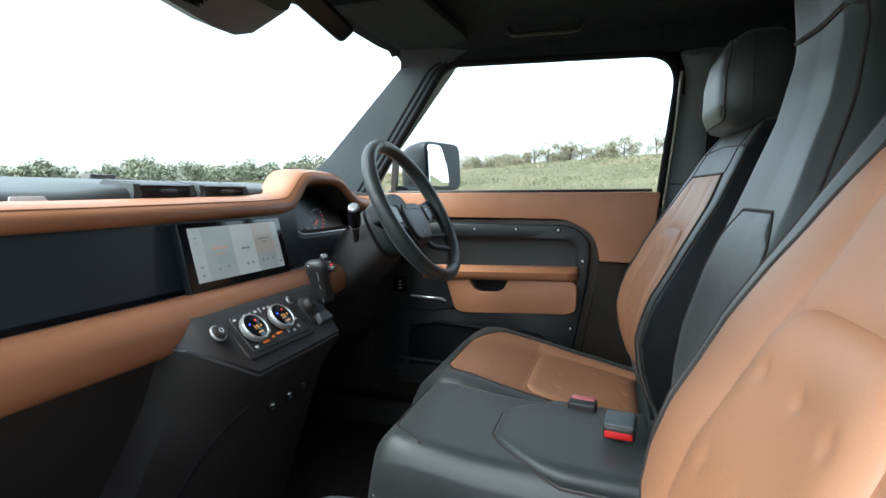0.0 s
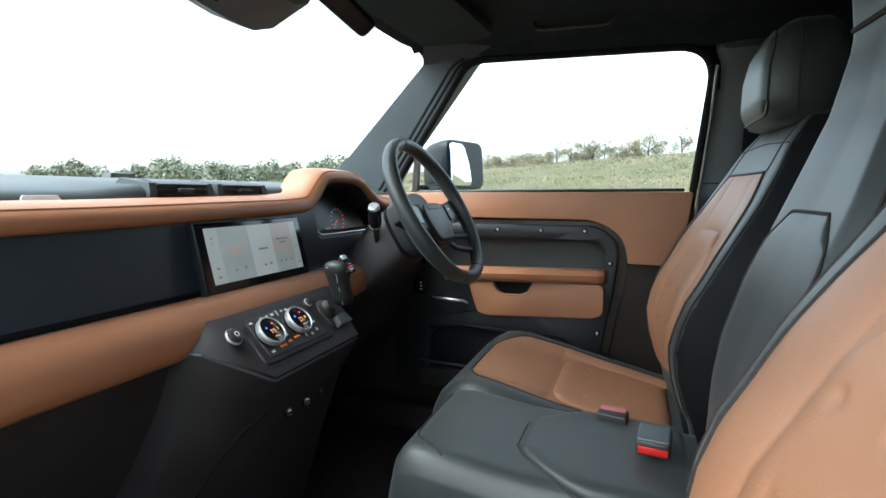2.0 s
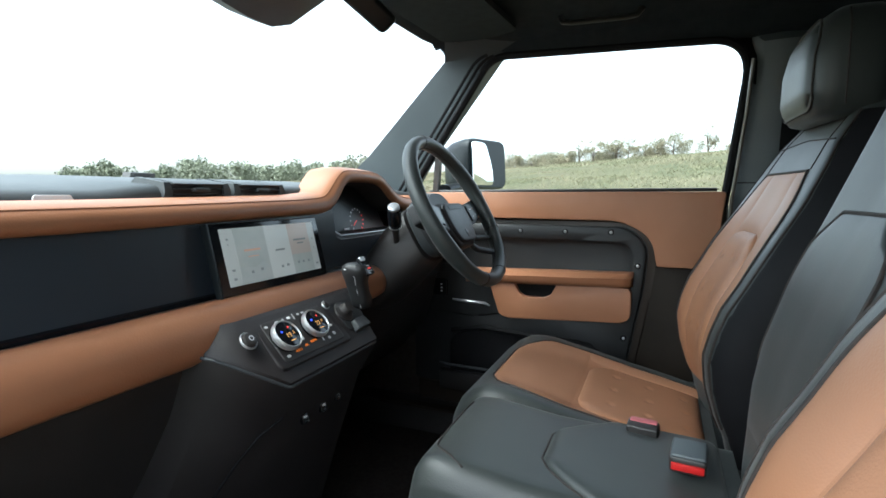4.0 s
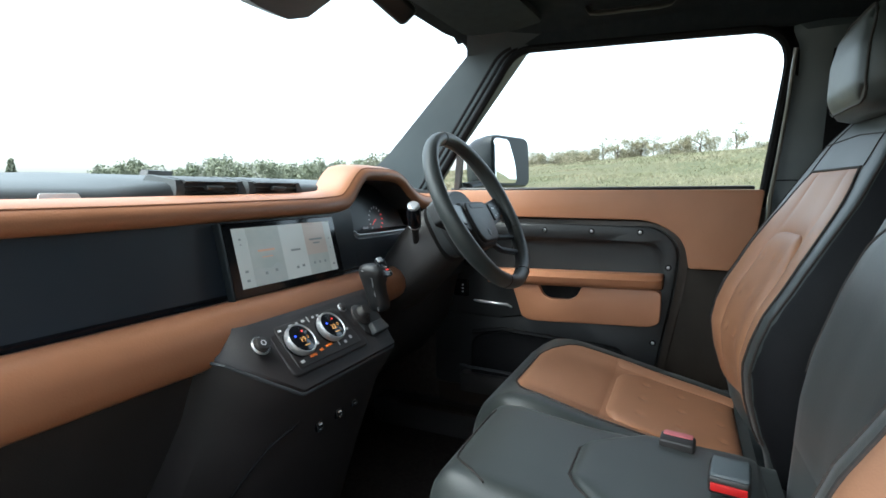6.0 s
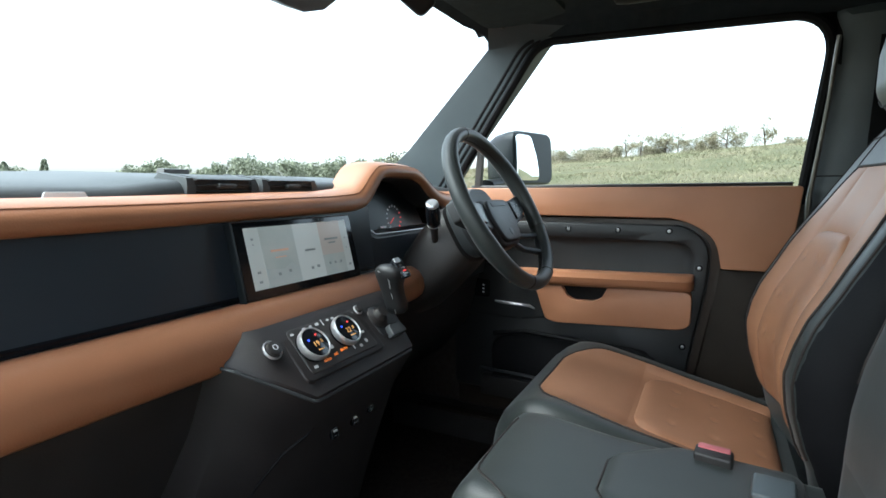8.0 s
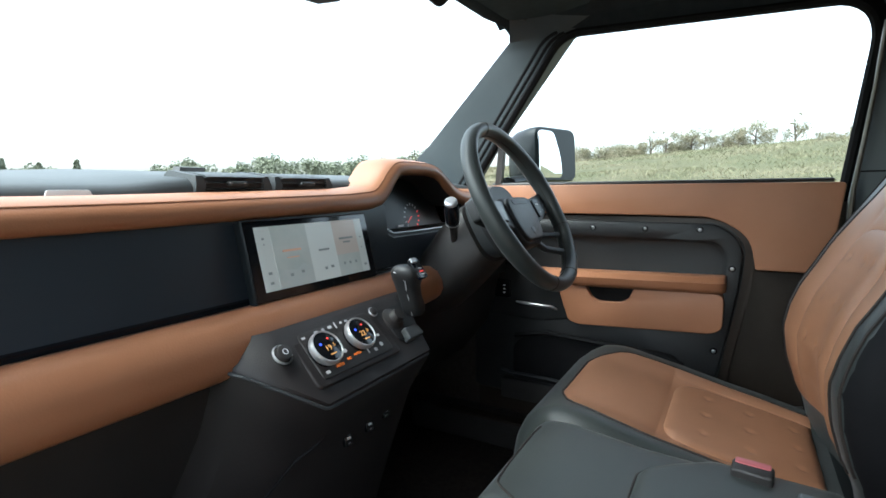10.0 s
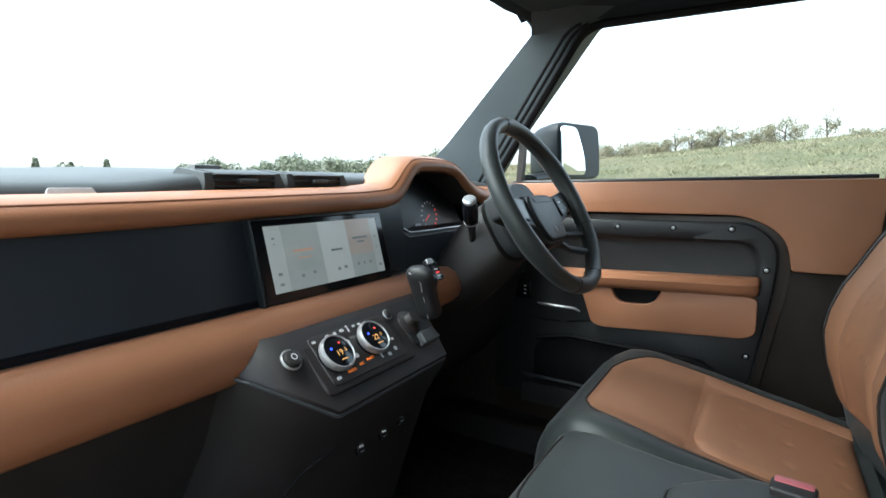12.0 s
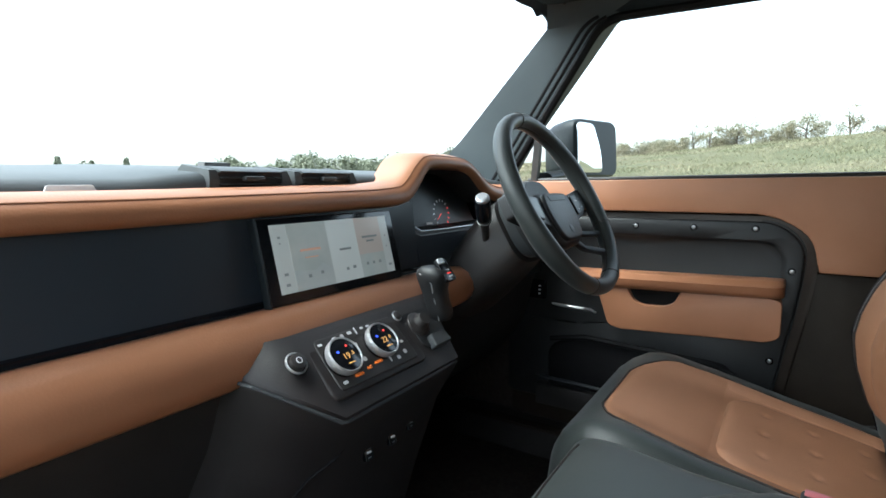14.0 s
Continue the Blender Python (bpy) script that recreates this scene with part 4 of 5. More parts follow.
part("badge", disc(HM_ @ Matrix.Translation((0, -0.032, 0.0145)), 0.008, 0.0012, 0.0004, 20), SOFT, hub)
for sx in (-1, 1):
    o = [(sx * 0.060, 0.036), (sx * 0.105, 0.040), (sx * 0.158, 0.050), (sx * 0.160, 0.010), (sx * 0.110, -0.008), (sx * 0.062, -0.020)]
    sp = part("spoke", prism(rounded(o if sx > 0 else o[::-1], 0.006), 0.026, HM_ @ Matrix.Translation((0, 0, -0.018)), 0.005), CARRIER, wheel)
    o = [(sx * 0.078, 0.034), (sx * 0.136, 0.040), (sx * 0.136, 0.004), (sx * 0.082, -0.008)]
    key = part("switch_pad", prism(rounded(o if sx > 0 else o[::-1], 0.006), 0.008, HM_ @ Matrix.Translation((0, 0, 0.004)), 0.002), SHELL, sp, "gloss black switch pad")
    for x, y, w, m in () if sx < 0 else ((0.094, 0.022, 0.012, WHITE_P), (0.116, 0.026, 0.006, GREY_P), (0.094, 0.004, 0.006, GREY_P), (0.114, 0.008, 0.006, GREY_P), (0.127, 0.018, 0.005, GREY_P)):
        part("switch_mark", prism([(sx * x - w / 2, y - 0.0015), (sx * x + w / 2, y - 0.0015), (sx * x + w / 2, y + 0.0015), (sx * x - w / 2, y + 0.0015)], 0.0005, HM_ @ Matrix.Translation((0, 0, 0.0122)), 0), m, sp)
    for (a0, b0), (a1, b1), r in (((0.044, -0.046), (0.116, -0.094), 0.0085), ((0.056, -0.026), (0.148, -0.056), 0.0080)):
        part("lower_spoke", tube([HM_ @ Vector((sx * a0, b0, -0.012)), HM_ @ Vector((sx * (a0 + a1) / 2, (b0 + b1) / 2, -0.010)), HM_ @ Vector((sx * a1, b1, 0.014))], r, 10, squash=0.8), SOFT, wheel, "dark satin lower spoke")

column = thing("steering_column", "black plastic steering column shroud with control stalk", "steering column")
cr = []
for k, rx, ry, dz in ((-0.030, 0.056, 0.058, 0.0), (-0.040, 0.062, 0.064, 0.0), (-0.060, 0.064, 0.066, -0.002), (-0.080, 0.064, 0.066, -0.004), (-0.090, 0.062, 0.062, -0.006)):
    cr.append([WM @ Vector((rx * math.copysign(abs(math.cos(a)) ** 0.7, math.cos(a)), ry * math.copysign(abs(math.sin(a)) ** 0.7, math.sin(a)) + dz, k)) for a in np.linspace(0, math.tau, 33)[:-1]])
part("collar", loft(cr), SOFT, column)
cr = []
for k, rx, ry, dz in ((-0.091, 0.060, 0.058, -0.006), (-0.094, 0.070, 0.064, -0.010), (-0.12, 0.076, 0.068, -0.016), (-0.16, 0.084, 0.066, -0.030), (-0.20, 0.090, 0.062, -0.045), (-0.25, 0.094, 0.058, -0.060)):
    cr.append([WM @ Vector((rx * math.copysign(abs(math.cos(a)) ** 0.6, math.cos(a)), ry * math.copysign(abs(math.sin(a)) ** 0.6, math.sin(a)) + dz, k)) for a in np.linspace(0, math.tau, 33)[:-1]])
part("shroud", loft(cr), HARD, column)
S0, S1 = Vector((0.328, -0.066, 0.552)), Vector((0.254, -0.098, 0.642))
part("stalk_boot", ring(axes(S0, (0.5, 0.5, -0.2), (0.3, -0.6, 0.5)), 0.006, 0.019, 0.010, 24), HARD, column)
part("stalk", tube([S0 + (S0 - S1) * 0.2, S0, S0.lerp(S1, 0.35), S0.lerp(S1, 0.60)], [0.009, 0.0075, 0.0065, 0.0085], 14), HARD, column)
part("stalk_grip", tube([S0.lerp(S1, k) for k in (0.58, 0.62, 0.75, 0.9, 1.02, 1.05)], [0.0095, 0.0128, 0.0140, 0.0138, 0.0122, 0.0095], 18), GLOSS, column, "gloss black stalk end")
part("stalk_cap", tube([S0.lerp(S1, k) for k in (1.0, 1.06, 1.08)], [0.0124, 0.0116, 0.0088], 18), CHROME, column, "silver stalk cap")
part("stalk_band", tube([S0.lerp(S1, k) for k in (0.60, 0.62)], [0.0129, 0.0131], 18), CHROME, column)
for x, y, z in ((-0.058, 0.024, -0.036), (-0.058, -0.030, -0.040)):
    part("shroud_screw", disc(axes(WM @ Vector((x, y, z)), (0, 1, 0), (0, 0, 1)) @ Matrix.Rotation(math.pi, 4, "X"), 0.003, 0.004, 0.001, 10), STEEL, column)

# ---- driver's door ----
door = thing("door_1", "tan leather and black plastic driver's door, closed", "door", kind="structure")
# the local x runs to the rear and the plate rises into the cabin
up = [(-0.10, 0.605), (0.50, 0.603), (0.572, 0.560), (0.585, 0.487), (0.716, 0.487), (0.735, 0.679), (-0.10, 0.676)]
YZ = axes((XD + 0.004, 0, 0), (0, -1, 0), (0, 0, 1))
YZ = YZ if YZ.col[2].x < 0 else axes((XD + 0.004, 0, 0), (0, 1, 0), (0, 0, 1)) @ Matrix.Diagonal((-1, 1, 1, 1))
part("upper_trim", prism(rounded(up, [0.004, 0.05, 0.05, 0.006, 0.006, 0.010, 0.004]), 0.034, YZ, 0.010, 4), TAN, door, "tan leather upper trim", flat_angle=60)
part("sill_cap", box(0.765, 0.81, -0.735, 0.10, 0.655, 0.677, 0.006), HARD, door)
part("lower_trim", prism(rounded([(-0.10, -0.02), (0.66, -0.02), (0.705, 0.2), (0.714, 0.484), (0.58, 0.484), (0.50, 0.60), (-0.10, 0.60)], 0.01), 0.008, YZ, 0.003), BROWN, door, "dark brown plastic lower trim")
band = rounded([(-0.10, 0.6025), (0.530, 0.6005), (0.588, 0.545), (0.580, 0.44), (0.520, 0.09), (-0.10, 0.09)], [0, 0.06, 0.06, 0.1, 0.02, 0])
part("bronze_band", prism(band, 0.0125, YZ, 0.004), BRONZE, door, "dark bronze band round the panel")
fr = rounded([(-0.10, 0.588), (0.512, 0.586), (0.562, 0.540), (0.556, 0.44), (0.497, 0.10), (-0.10, 0.10)], [0, 0.05, 0.05, 0.1, 0.02, 0])
well = rounded([(-0.09, 0.548), (0.505, 0.546), (0.528, 0.515), (0.522, 0.42), (-0.09, 0.42)], [0.01, 0.03, 0.03, 0.03, 0.01])


def by_angle(outline, c, n=180):
    """The outline read at even angles round c."""
    out = []
    for k in range(n):
        d = Vector((math.cos(k * math.tau / n), math.sin(k * math.tau / n)))
        best = 0.0
        for a, b in zip(outline, outline[1:] + outline[:1]):
            a, e = Vector(a[:2]) - c, Vector(b[:2]) - Vector(a[:2])
            det = d.x * -e.y + e.x * d.y
            if abs(det) > 1e-12:
                t, w = (a.x * -e.y + e.x * a.y) / det, (d.x * a.y - d.y * a.x) / det
                if -1e-6 <= w <= 1 + 1e-6 and t > best:
                    best = t
        out.append(c + d * best)
    return out


WELL_C = Vector((0.24, 0.485))
f_out, f_in = by_angle(fr, WELL_C), by_angle(well, WELL_C)


def door_ring(pts, grow, h):
    return [YZ @ Vector((*(p + (p - WELL_C).normalized() * grow), h)) for p in pts]


part("carrier", loft([door_ring(f_out, 0, 0.004), door_ring(f_out, 0, 0.026), door_ring(f_out, -0.0015, 0.029), door_ring(f_out, -0.004, 0.030), door_ring(f_in, 0.006, 0.030), door_ring(f_in, 0.001, 0.0275), door_ring(f_in, -0.003, 0.022), door_ring(f_in, -0.009, 0.0165), door_ring(f_in, -0.026, 0.0145)]), CARRIER, door, "charcoal plastic panel with a deep recess and screws", flat_angle=50)
part("carrier_edge", tube([YZ @ Vector((x + 0.003, y + 0.002, 0.0145)) for x, y in fr if x > -0.09 and (y > 0.11)], 0.0016, 6), SOFT, door, "thin satin edge line")
for y, z in ((-0.228, 0.570), (-0.352, 0.571), (-0.471, 0.572), (-0.540, 0.486), (-0.512, 0.291)):
    sc = part("screw", disc(YZ @ Matrix.Translation((-y, z, 0.029)), 0.0042, 0.003, 0.0010, 16), STEEL, door, "bright steel screw")
    part("screw_washer", ring(YZ @ Matrix.Translation((-y, z, 0.0285)), 0.0048, 0.0078, 0.003, 16), GLOSS, sc)
# armrest: padded top and pocket front with a cut-out pull
def arm_ring(s, k):
    y = -0.13 - 0.40 * s
    z1, z0 = 0.460 + 0.010 * s, 0.424 + 0.010 * s
    x = 0.768 - 0.052 * k
    return [(0.772, y, z0), (x + 0.004, y, z0), (x - 0.002, y, z0 + 0.010), (x - 0.004, y, (z0 + z1) / 2 + 0.006), (x, y, z1 - 0.012), (x + 0.010, y, z1 - 0.003), (x + 0.022, y, z1), (0.772, y, z1)]


part("armrest", loft([arm_ring(s, k) for s, k in ((-0.12, 0.95), (0.0, 1.0), (0.5, 1.0), (0.90, 1.0), (0.96, 0.93), (0.99, 0.75), (1.002, 0.4))]), TAN, door, "padded tan armrest", flat_angle=60)
pull = [(0.150, 0.425), (0.222, 0.428), (0.238, 0.398), (0.256, 0.390), (0.304, 0.391), (0.324, 0.400), (0.340, 0.432), (0.500, 0.434), (0.528, 0.428), (0.528, 0.352), (0.505, 0.340), (0.205, 0.326), (0.180, 0.334)]
part("pocket_front", prism(rounded(pull, [0.004, 0.004, 0.01, 0.008, 0.008, 0.01, 0.004, 0.012, 0.012, 0.02, 0.02, 0.012, 0.01], 4), 0.068, YZ, 0.008, 4), TAN, door, "tan leather pocket front with a cut-out pull", flat_angle=60)
part("pull_well", box(0.742, 0.775, -0.345, -0.222, 0.380, 0.426, 0.002), BLACK, door, "black pull recess")
part("arm_bezel", prism(rounded([(-0.06, 0.470), (0.16, 0.452), (0.19, 0.33), (0.10, 0.315), (-0.06, 0.315)], 0.01), 0.034, YZ, 0.006), CARRIER, door, "black handle surround")
part("switch_panel", prism(rounded([(-0.035, 0.420), (0.010, 0.418), (0.010, 0.370), (-0.035, 0.370)], 0.006), 0.040, YZ, 0.002), GLOSS, door)
for z in (0.392, 0.402, 0.382):
    part("switch_mark", box(0.752, 0.7535, 0.004, 0.009, z, z + 0.003, 0), WHITE_P, door)
part("door_handle", tube([(0.752, -0.030, 0.362), (0.746, -0.05, 0.3615), (0.744, -0.10, 0.360), (0.748, -0.13, 0.358), (0.756, -0.142, 0.350)], [0.003, 0.005, 0.005, 0.005, 0.003], 10, squash=0.8), CHROME, door, "polished chrome release handle")
part("lower_pocket", prism(rounded([(0.02, 0.10), (0.40, 0.10), (0.46, 0.20), (0.44, 0.27), (0.10, 0.285), (0.02, 0.25)], 0.03), 0.045, YZ, 0.01), BLACK, door, "black plastic map pocket")
part("pocket_lip", tube([YZ @ Vector(p) for p in ((0.03, 0.27, 0.05), (0.12, 0.287, 0.052), (0.40, 0.272, 0.052), (0.45, 0.25, 0.045))], 0.007, 8), BLACK, door)
part("window_seal", tube([(0.781, 0.055, 0.679), (0.778, -0.3, 0.681), (0.779, -0.715, 0.684)], 0.0045, 8), HARD, door)
FRAME = rounded([(0.152, 0.640), (-0.146, 1.043), (-0.770, 1.030), (-0.732, 0.640)], [0, 0.045, 0.095, 0], 8)
part("window_frame", tube([(0.792 - (z - 0.66) * 0.135, y, z) for y, z in FRAME], 0.0105, 8), BLACK, door, "gloss black window frame")
arc = [p for p in FRAME if p[0] < -0.60 and p[1] > 0.90]
gusset = [(0.792 - (z - 0.66) * 0.135, y, z) for y, z in arc] + [(0.750, -0.780, 0.925), (0.750, -0.780, 1.045), (0.750, -0.665, 1.045)]
part("corner_gusset", loft([gusset, [(x + 0.012, y, z) for x, y, z in gusset]]), BLACK, door, "black rounded window corner")
part("rear_frame_edge", tube([(0.772, -0.744, 0.5), (0.7715, -0.747, 0.66), (0.749, -0.764, 0.86), (0.733, -0.770, 0.98)], 0.0045, 8), PAINT, door, "bronze painted door edge")
part("shell", box(0.797, 0.85, -0.745, 0.10, -0.04, 0.655, 0.01), PAINT, door, "dark bronze outer skin")
part("quarter_bar", loft([[(0.775, 0.046, 0.672), (0.775, 0.030, 0.672), (0.795, 0.030, 0.672), (0.795, 0.046, 0.672)], [(0.762, 0.030, 0.80), (0.762, 0.014, 0.80), (0.78, 0.014, 0.80), (0.78, 0.030, 0.80)]]), HARD, door)

for k, x in ((0.012, 0.770), (0.026, 0.758)):
    part("pillar_seal", tube([(x - (z - 0.66) * 0.135, y + k, z) for y, z in FRAME[:8]], 0.004, 6), BLACK, door)

# ---- door mirror outside ----
mir = thing("door_mirror", "gloss black door mirror outside the driver's window", "mirror")
MM = pose(1.068, 0.004, 0.766, -5, 0, -20)
hs = []
for y, k in ((-0.066, 0.93), (-0.060, 0.98), (-0.03, 1.0), (0.02, 0.96), (0.06, 0.84), (0.085, 0.58)):
    hs.append([MM @ Vector((x * k, y, z * k)) for x, z in rounded([(-0.124, -0.084), (0.074, -0.084), (0.080, 0.082), (-0.118, 0.084)], 0.032)])
part("housing", loft(hs), SHELL, mir)
part("mirror_glass", prism(rounded([(-0.114, -0.072), (-0.004, -0.072), (-0.008, -0.010), (-0.036, 0.068), (-0.108, 0.071)], 0.018), 0.003, MM @ axes((0, -0.0665, 0), (1, 0, 0), (0, 0, 1)), 0.001), MIRROR, mir, "silver mirror glass")
part("arm", tube([(1.0, -0.01, 0.705), (0.92, 0.01, 0.695), (0.82, 0.03, 0.685)], [0.03, 0.028, 0.03], 12, squash=0.5), SHELL, mir)

# ---- overhead ----
visor = thing("sun_visor", "black cloth sun visor folded against the headliner", "sun visor")
part("panel", prism(rounded([(0.30, -0.025), (0.665, -0.035), (0.675, -0.150), (0.630, -0.245), (0.30, -0.225)], [0.02, 0.03, 0.05, 0.02, 0.02]), 0.018, Matrix.Translation((0, 0, 1.072)), 0.006), CLOTH, visor)
part("hinge", tube([(0.60, -0.055, 1.078), (0.66, -0.06, 1.078), (0.70, -0.07, 1.080)], 0.006, 8), HARD, visor)
grab = thing("grab_handle", "black roof grab handle above the driver's door", "handle")
part("bar", tube([(0.655, -0.345, 1.098), (0.640, -0.355, 1.080), (0.635, -0.375, 1.076), (0.635, -0.50, 1.074), (0.640, -0.52, 1.078), (0.655, -0.53, 1.096)], 0.008, 10, squash=0.7), HARD, grab)
rv = thing("rear_view_mirror", "black rear-view mirror hung from the windscreen", "mirror")
RM = axes((0.226, -0.050, 1.036), (0.62, -0.42, -0.48), (0.2, -0.75, 0.45))
part("housing", prism(rounded([(-0.10, -0.026), (0.068, -0.022), (0.072, 0.020), (-0.10, 0.026)], 0.014), 0.024, RM @ Matrix.Translation((0, 0, -0.014)), 0.009, 4), SHELL, rv)
part("mirror_glass", prism(rounded([(-0.094, -0.020), (0.062, -0.017), (0.066, 0.015), (-0.094, 0.020)], 0.012), 0.002, RM @ Matrix.Translation((0, 0, -0.0155)), 0.0005), SHELL, rv)
part("stem", tube([(0.25, -0.045, 1.035), (0.20, -0.01, 1.055), (0.15, 0.03, 1.065)], [0.010, 0.011, 0.014], 10), SHELL, rv)
pod = thing("sensor_pod", "black sensor housing on top of the windscreen", "sensor housing")
part("cover", loft([[(x, 0.06, 1.075), (x, 0.07 + b, 1.0 + z), (x, 0.03 + b, 0.985 + z), (x, -0.03, 1.02 + z), (x, -0.05, 1.078)] for x, b, z in ((-0.17, 0, 0.045), (-0.14, 0.02, 0.008), (-0.06, 0.03, -0.008), (0.04, 0.03, -0.020), (0.10, 0.03, -0.020), (0.14, 0.02, -0.006), (0.165, 0.0, 0.045))]), HARD, pod)
for i in range(7):
    part("slot", box(-0.10, -0.02, -0.02 + i * 0.008, -0.017 + i * 0.008, 0.996 - i * 0.004, 1.003 - i * 0.004, 0), GLOSS, pod)

# ---- seats ----
BP = [(0.20, -0.70), (0.276, -0.684), (0.31, -0.668), (0.36, -0.653), (0.41, -0.647), (0.45, -0.655), (0.49, -0.669), (0.53, -0.691), (0.57, -0.711), (0.61, -0.734), (0.65, -0.758), (0.71, -0.790), (0.757, -0.814), (0.80, -0.846), (0.83, -0.862)]
BD = [(0.20, 0.02), (0.33, 0.024), (0.45, 0.026), (0.55, 0.022), (0.63, 0.012), (0.70, 0.002), (0.76, 0.0), (0.83, 0.0)]
BW = [(0.20, 0.205), (0.33, 0.222), (0.45, 0.230), (0.58, 0.228), (0.66, 0.212), (0.72, 0.186), (0.78, 0.150), (0.81, 0.128), (0.83, 0.10)]


def sstep(t):
    t = max(0.0, min(1.0, t))
    return t * t * (3 - 2 * t)


TWIST = [0.0]


def back_front(u, z):
    """The face of a backrest, set a little askew by TWIST."""
    a = abs(u)
    y = lerp(BP, z) - lerp(BD, z) * (1 - sstep(a / 0.78)) + TWIST[0] * lerp(BW, z) * u
    if a > 0.80:
        y -= 0.055 * ((a - 0.80) / 0.20) ** 2
    return Vector((lerp(BW, z) * u, y, z))


CZ = [(-0.70, 0.224), (-0.66, 0.231), (-0.55, 0.252), (-0.44, 0.277), (-0.36, 0.296), (-0.30, 0.306), (-0.272, 0.300), (-0.246, 0.280), (-0.228, 0.245)]
CW = [(-0.70, 0.20), (-0.60, 0.222), (-0.45, 0.235), (-0.30, 0.228), (-0.255, 0.212), (-0.228, 0.19)]


def cush_top(u, y):
    a = abs(u)
    z = lerp(CZ, y) + 0.020 * sstep((a - 0.45) / 0.4) * sstep((-0.25 - y) / 0.1)
    if a > 0.84:
        z -= 0.05 * ((a - 0.84) / 0.16) ** 2
    return Vector((lerp(CW, y) * u, y, z))


US = [-1, -0.985, -0.95, -0.9, -0.84, -0.78, -0.7, -0.6, -0.5, -0.4, -0.25, -0.1, 0.0, 0.1, 0.25, 0.4, 0.5, 0.6, 0.7, 0.78, 0.84, 0.9, 0.95, 0.985, 1]


def make_front_seat(twist):
    TWIST[0] = twist
    seat = thing("front_seat", "tan and charcoal leather bucket seat with headrest", "car seat", "front seats")
    rows = []
    for z in [0.22 + 0.60 * i / 40 for i in range(41)]:
        f = [back_front(u, z) for u in US]
        w, y = lerp(BW, z), lerp(BP, z)
        k = twist * w
        rows.append(f + [Vector((w * 1.0, y + k - 0.085, z)), Vector((w * 0.92, y + k - 0.125, z)), Vector((0, y - 0.135, z)), Vector((-w * 0.92, y - k - 0.125, z)), Vector((-w * 1.0, y - k - 0.085, z))])
    z = 0.832
    rows.append([Vector((0.6 * p.x, p.y * 0.5 + 0.5 * -0.91, z)) for p in rows[-1]])
    back = part("backrest", loft(rows), DARK, seat, "charcoal leather backrest shell", flat_angle=75)
    OUT = [(0.33, 0.70), (0.45, 0.73), (0.55, 0.73), (0.62, 0.70), (0.68, 0.63), (0.712, 0.55)]
    INN = [(0.33, 0.46), (0.55, 0.40), (0.60, 0.36), (0.712, 0.34)]
    for sx, nm in ((-1, "bolster"), (1, "bolster")):
        a = (lambda z, s=sx: min(s * lerp(OUT, z), s * lerp(INN, z)))
        b = (lambda z, s=sx: max(s * lerp(OUT, z), s * lerp(INN, z)))
        part(nm, skin(back_front, a, b, 0.285, 0.708, 12, 36, 0.004, -0.0006), TAN_SEAT, seat, "tan leather side bolster", flat_angle=75)
    part("centre_panel", skin(back_front, lambda z: -lerp(INN, z), lambda z: lerp(INN, z), 0.595, 0.708, 14, 14, 0.004, -0.0006), TAN_SEAT, seat, "tan leather centre panel", flat_angle=75)
    LP = [(0.34, 0.43), (0.54, 0.40), (0.58, 0.37), (0.597, 0.30), (0.604, 0.20)]
    part("lumbar_pad", skin(back_front, lambda z: -lerp(LP, z), lambda z: lerp(LP, z), 0.29, 0.604, 44, 66, 0.012, -0.0006, 0.010, [(u, z) for u in (-0.24, 0.0, 0.24) for z in (0.42, 0.49, 0.555)]), TAN_SEAT, seat, "tufted tan leather lumbar pad", flat_angle=75)
    part("back_lining", skin(back_front, lambda z: -lerp(OUT, z), lambda z: lerp(OUT, z), 0.285, 0.708, 30, 36, 0.0012, -0.0004), TAN_SEAT, seat, flat_angle=75)

    for s in (-1, 1):
        rr = []
        for z in np.linspace(0.24, 0.80, 24):
            w, y = lerp(BW, z), lerp(BP, z) + s * twist * lerp(BW, z)
            rr.append([Vector((s * w * 0.855, y - 0.003, z)), Vector((s * w * 0.90, y - 0.008, z)), Vector((s * (w * 0.96 + 0.002), y - 0.028, z)), Vector((s * (w + 0.004), y - 0.052, z)), Vector((s * (w + 0.004), y - 0.088, z)), Vector((s * (w * 0.94 + 0.002), y - 0.124, z)), Vector((s * w * 0.8, y - 0.10, z))])
        part("side_cover", loft(rr), BLACK, seat, "black leather side cover", flat_angle=75)
    edge = [(-lerp(OUT, z), z) for z in np.linspace(0.29, 0.708, 28)] + [(u, 0.710) for u in np.linspace(-0.57, 0.57, 12)] + [(lerp(OUT, z), z) for z in np.linspace(0.708, 0.29, 28)]
    part("back_seam", seam(back_front, edge, 0.0022, 0.001), THREAD, seat)
    cord = [(-0.85, z) for z in np.linspace(0.30, 0.80, 30)]
    part("side_piping", seam(back_front, cord, 0.0022, 0.0), THREAD, seat)
    part("side_piping", seam(back_front, [(-u, z) for u, z in cord], 0.0022, 0.0), THREAD, seat)
    part("shoulder_seam", seam(back_front, [(u, 0.765 - 0.01 * abs(u)) for u in np.linspace(-0.8, 0.8, 16)], 0.0012, 0.0003), THREAD, seat)
    for sx in (-1, 1):
        part("shoulder_seam", seam(back_front, [(sx * (0.60 + 0.05 * k), 0.712 + 0.09 * k) for k in np.linspace(0, 1, 8)], 0.0012, 0.0003), THREAD, seat)
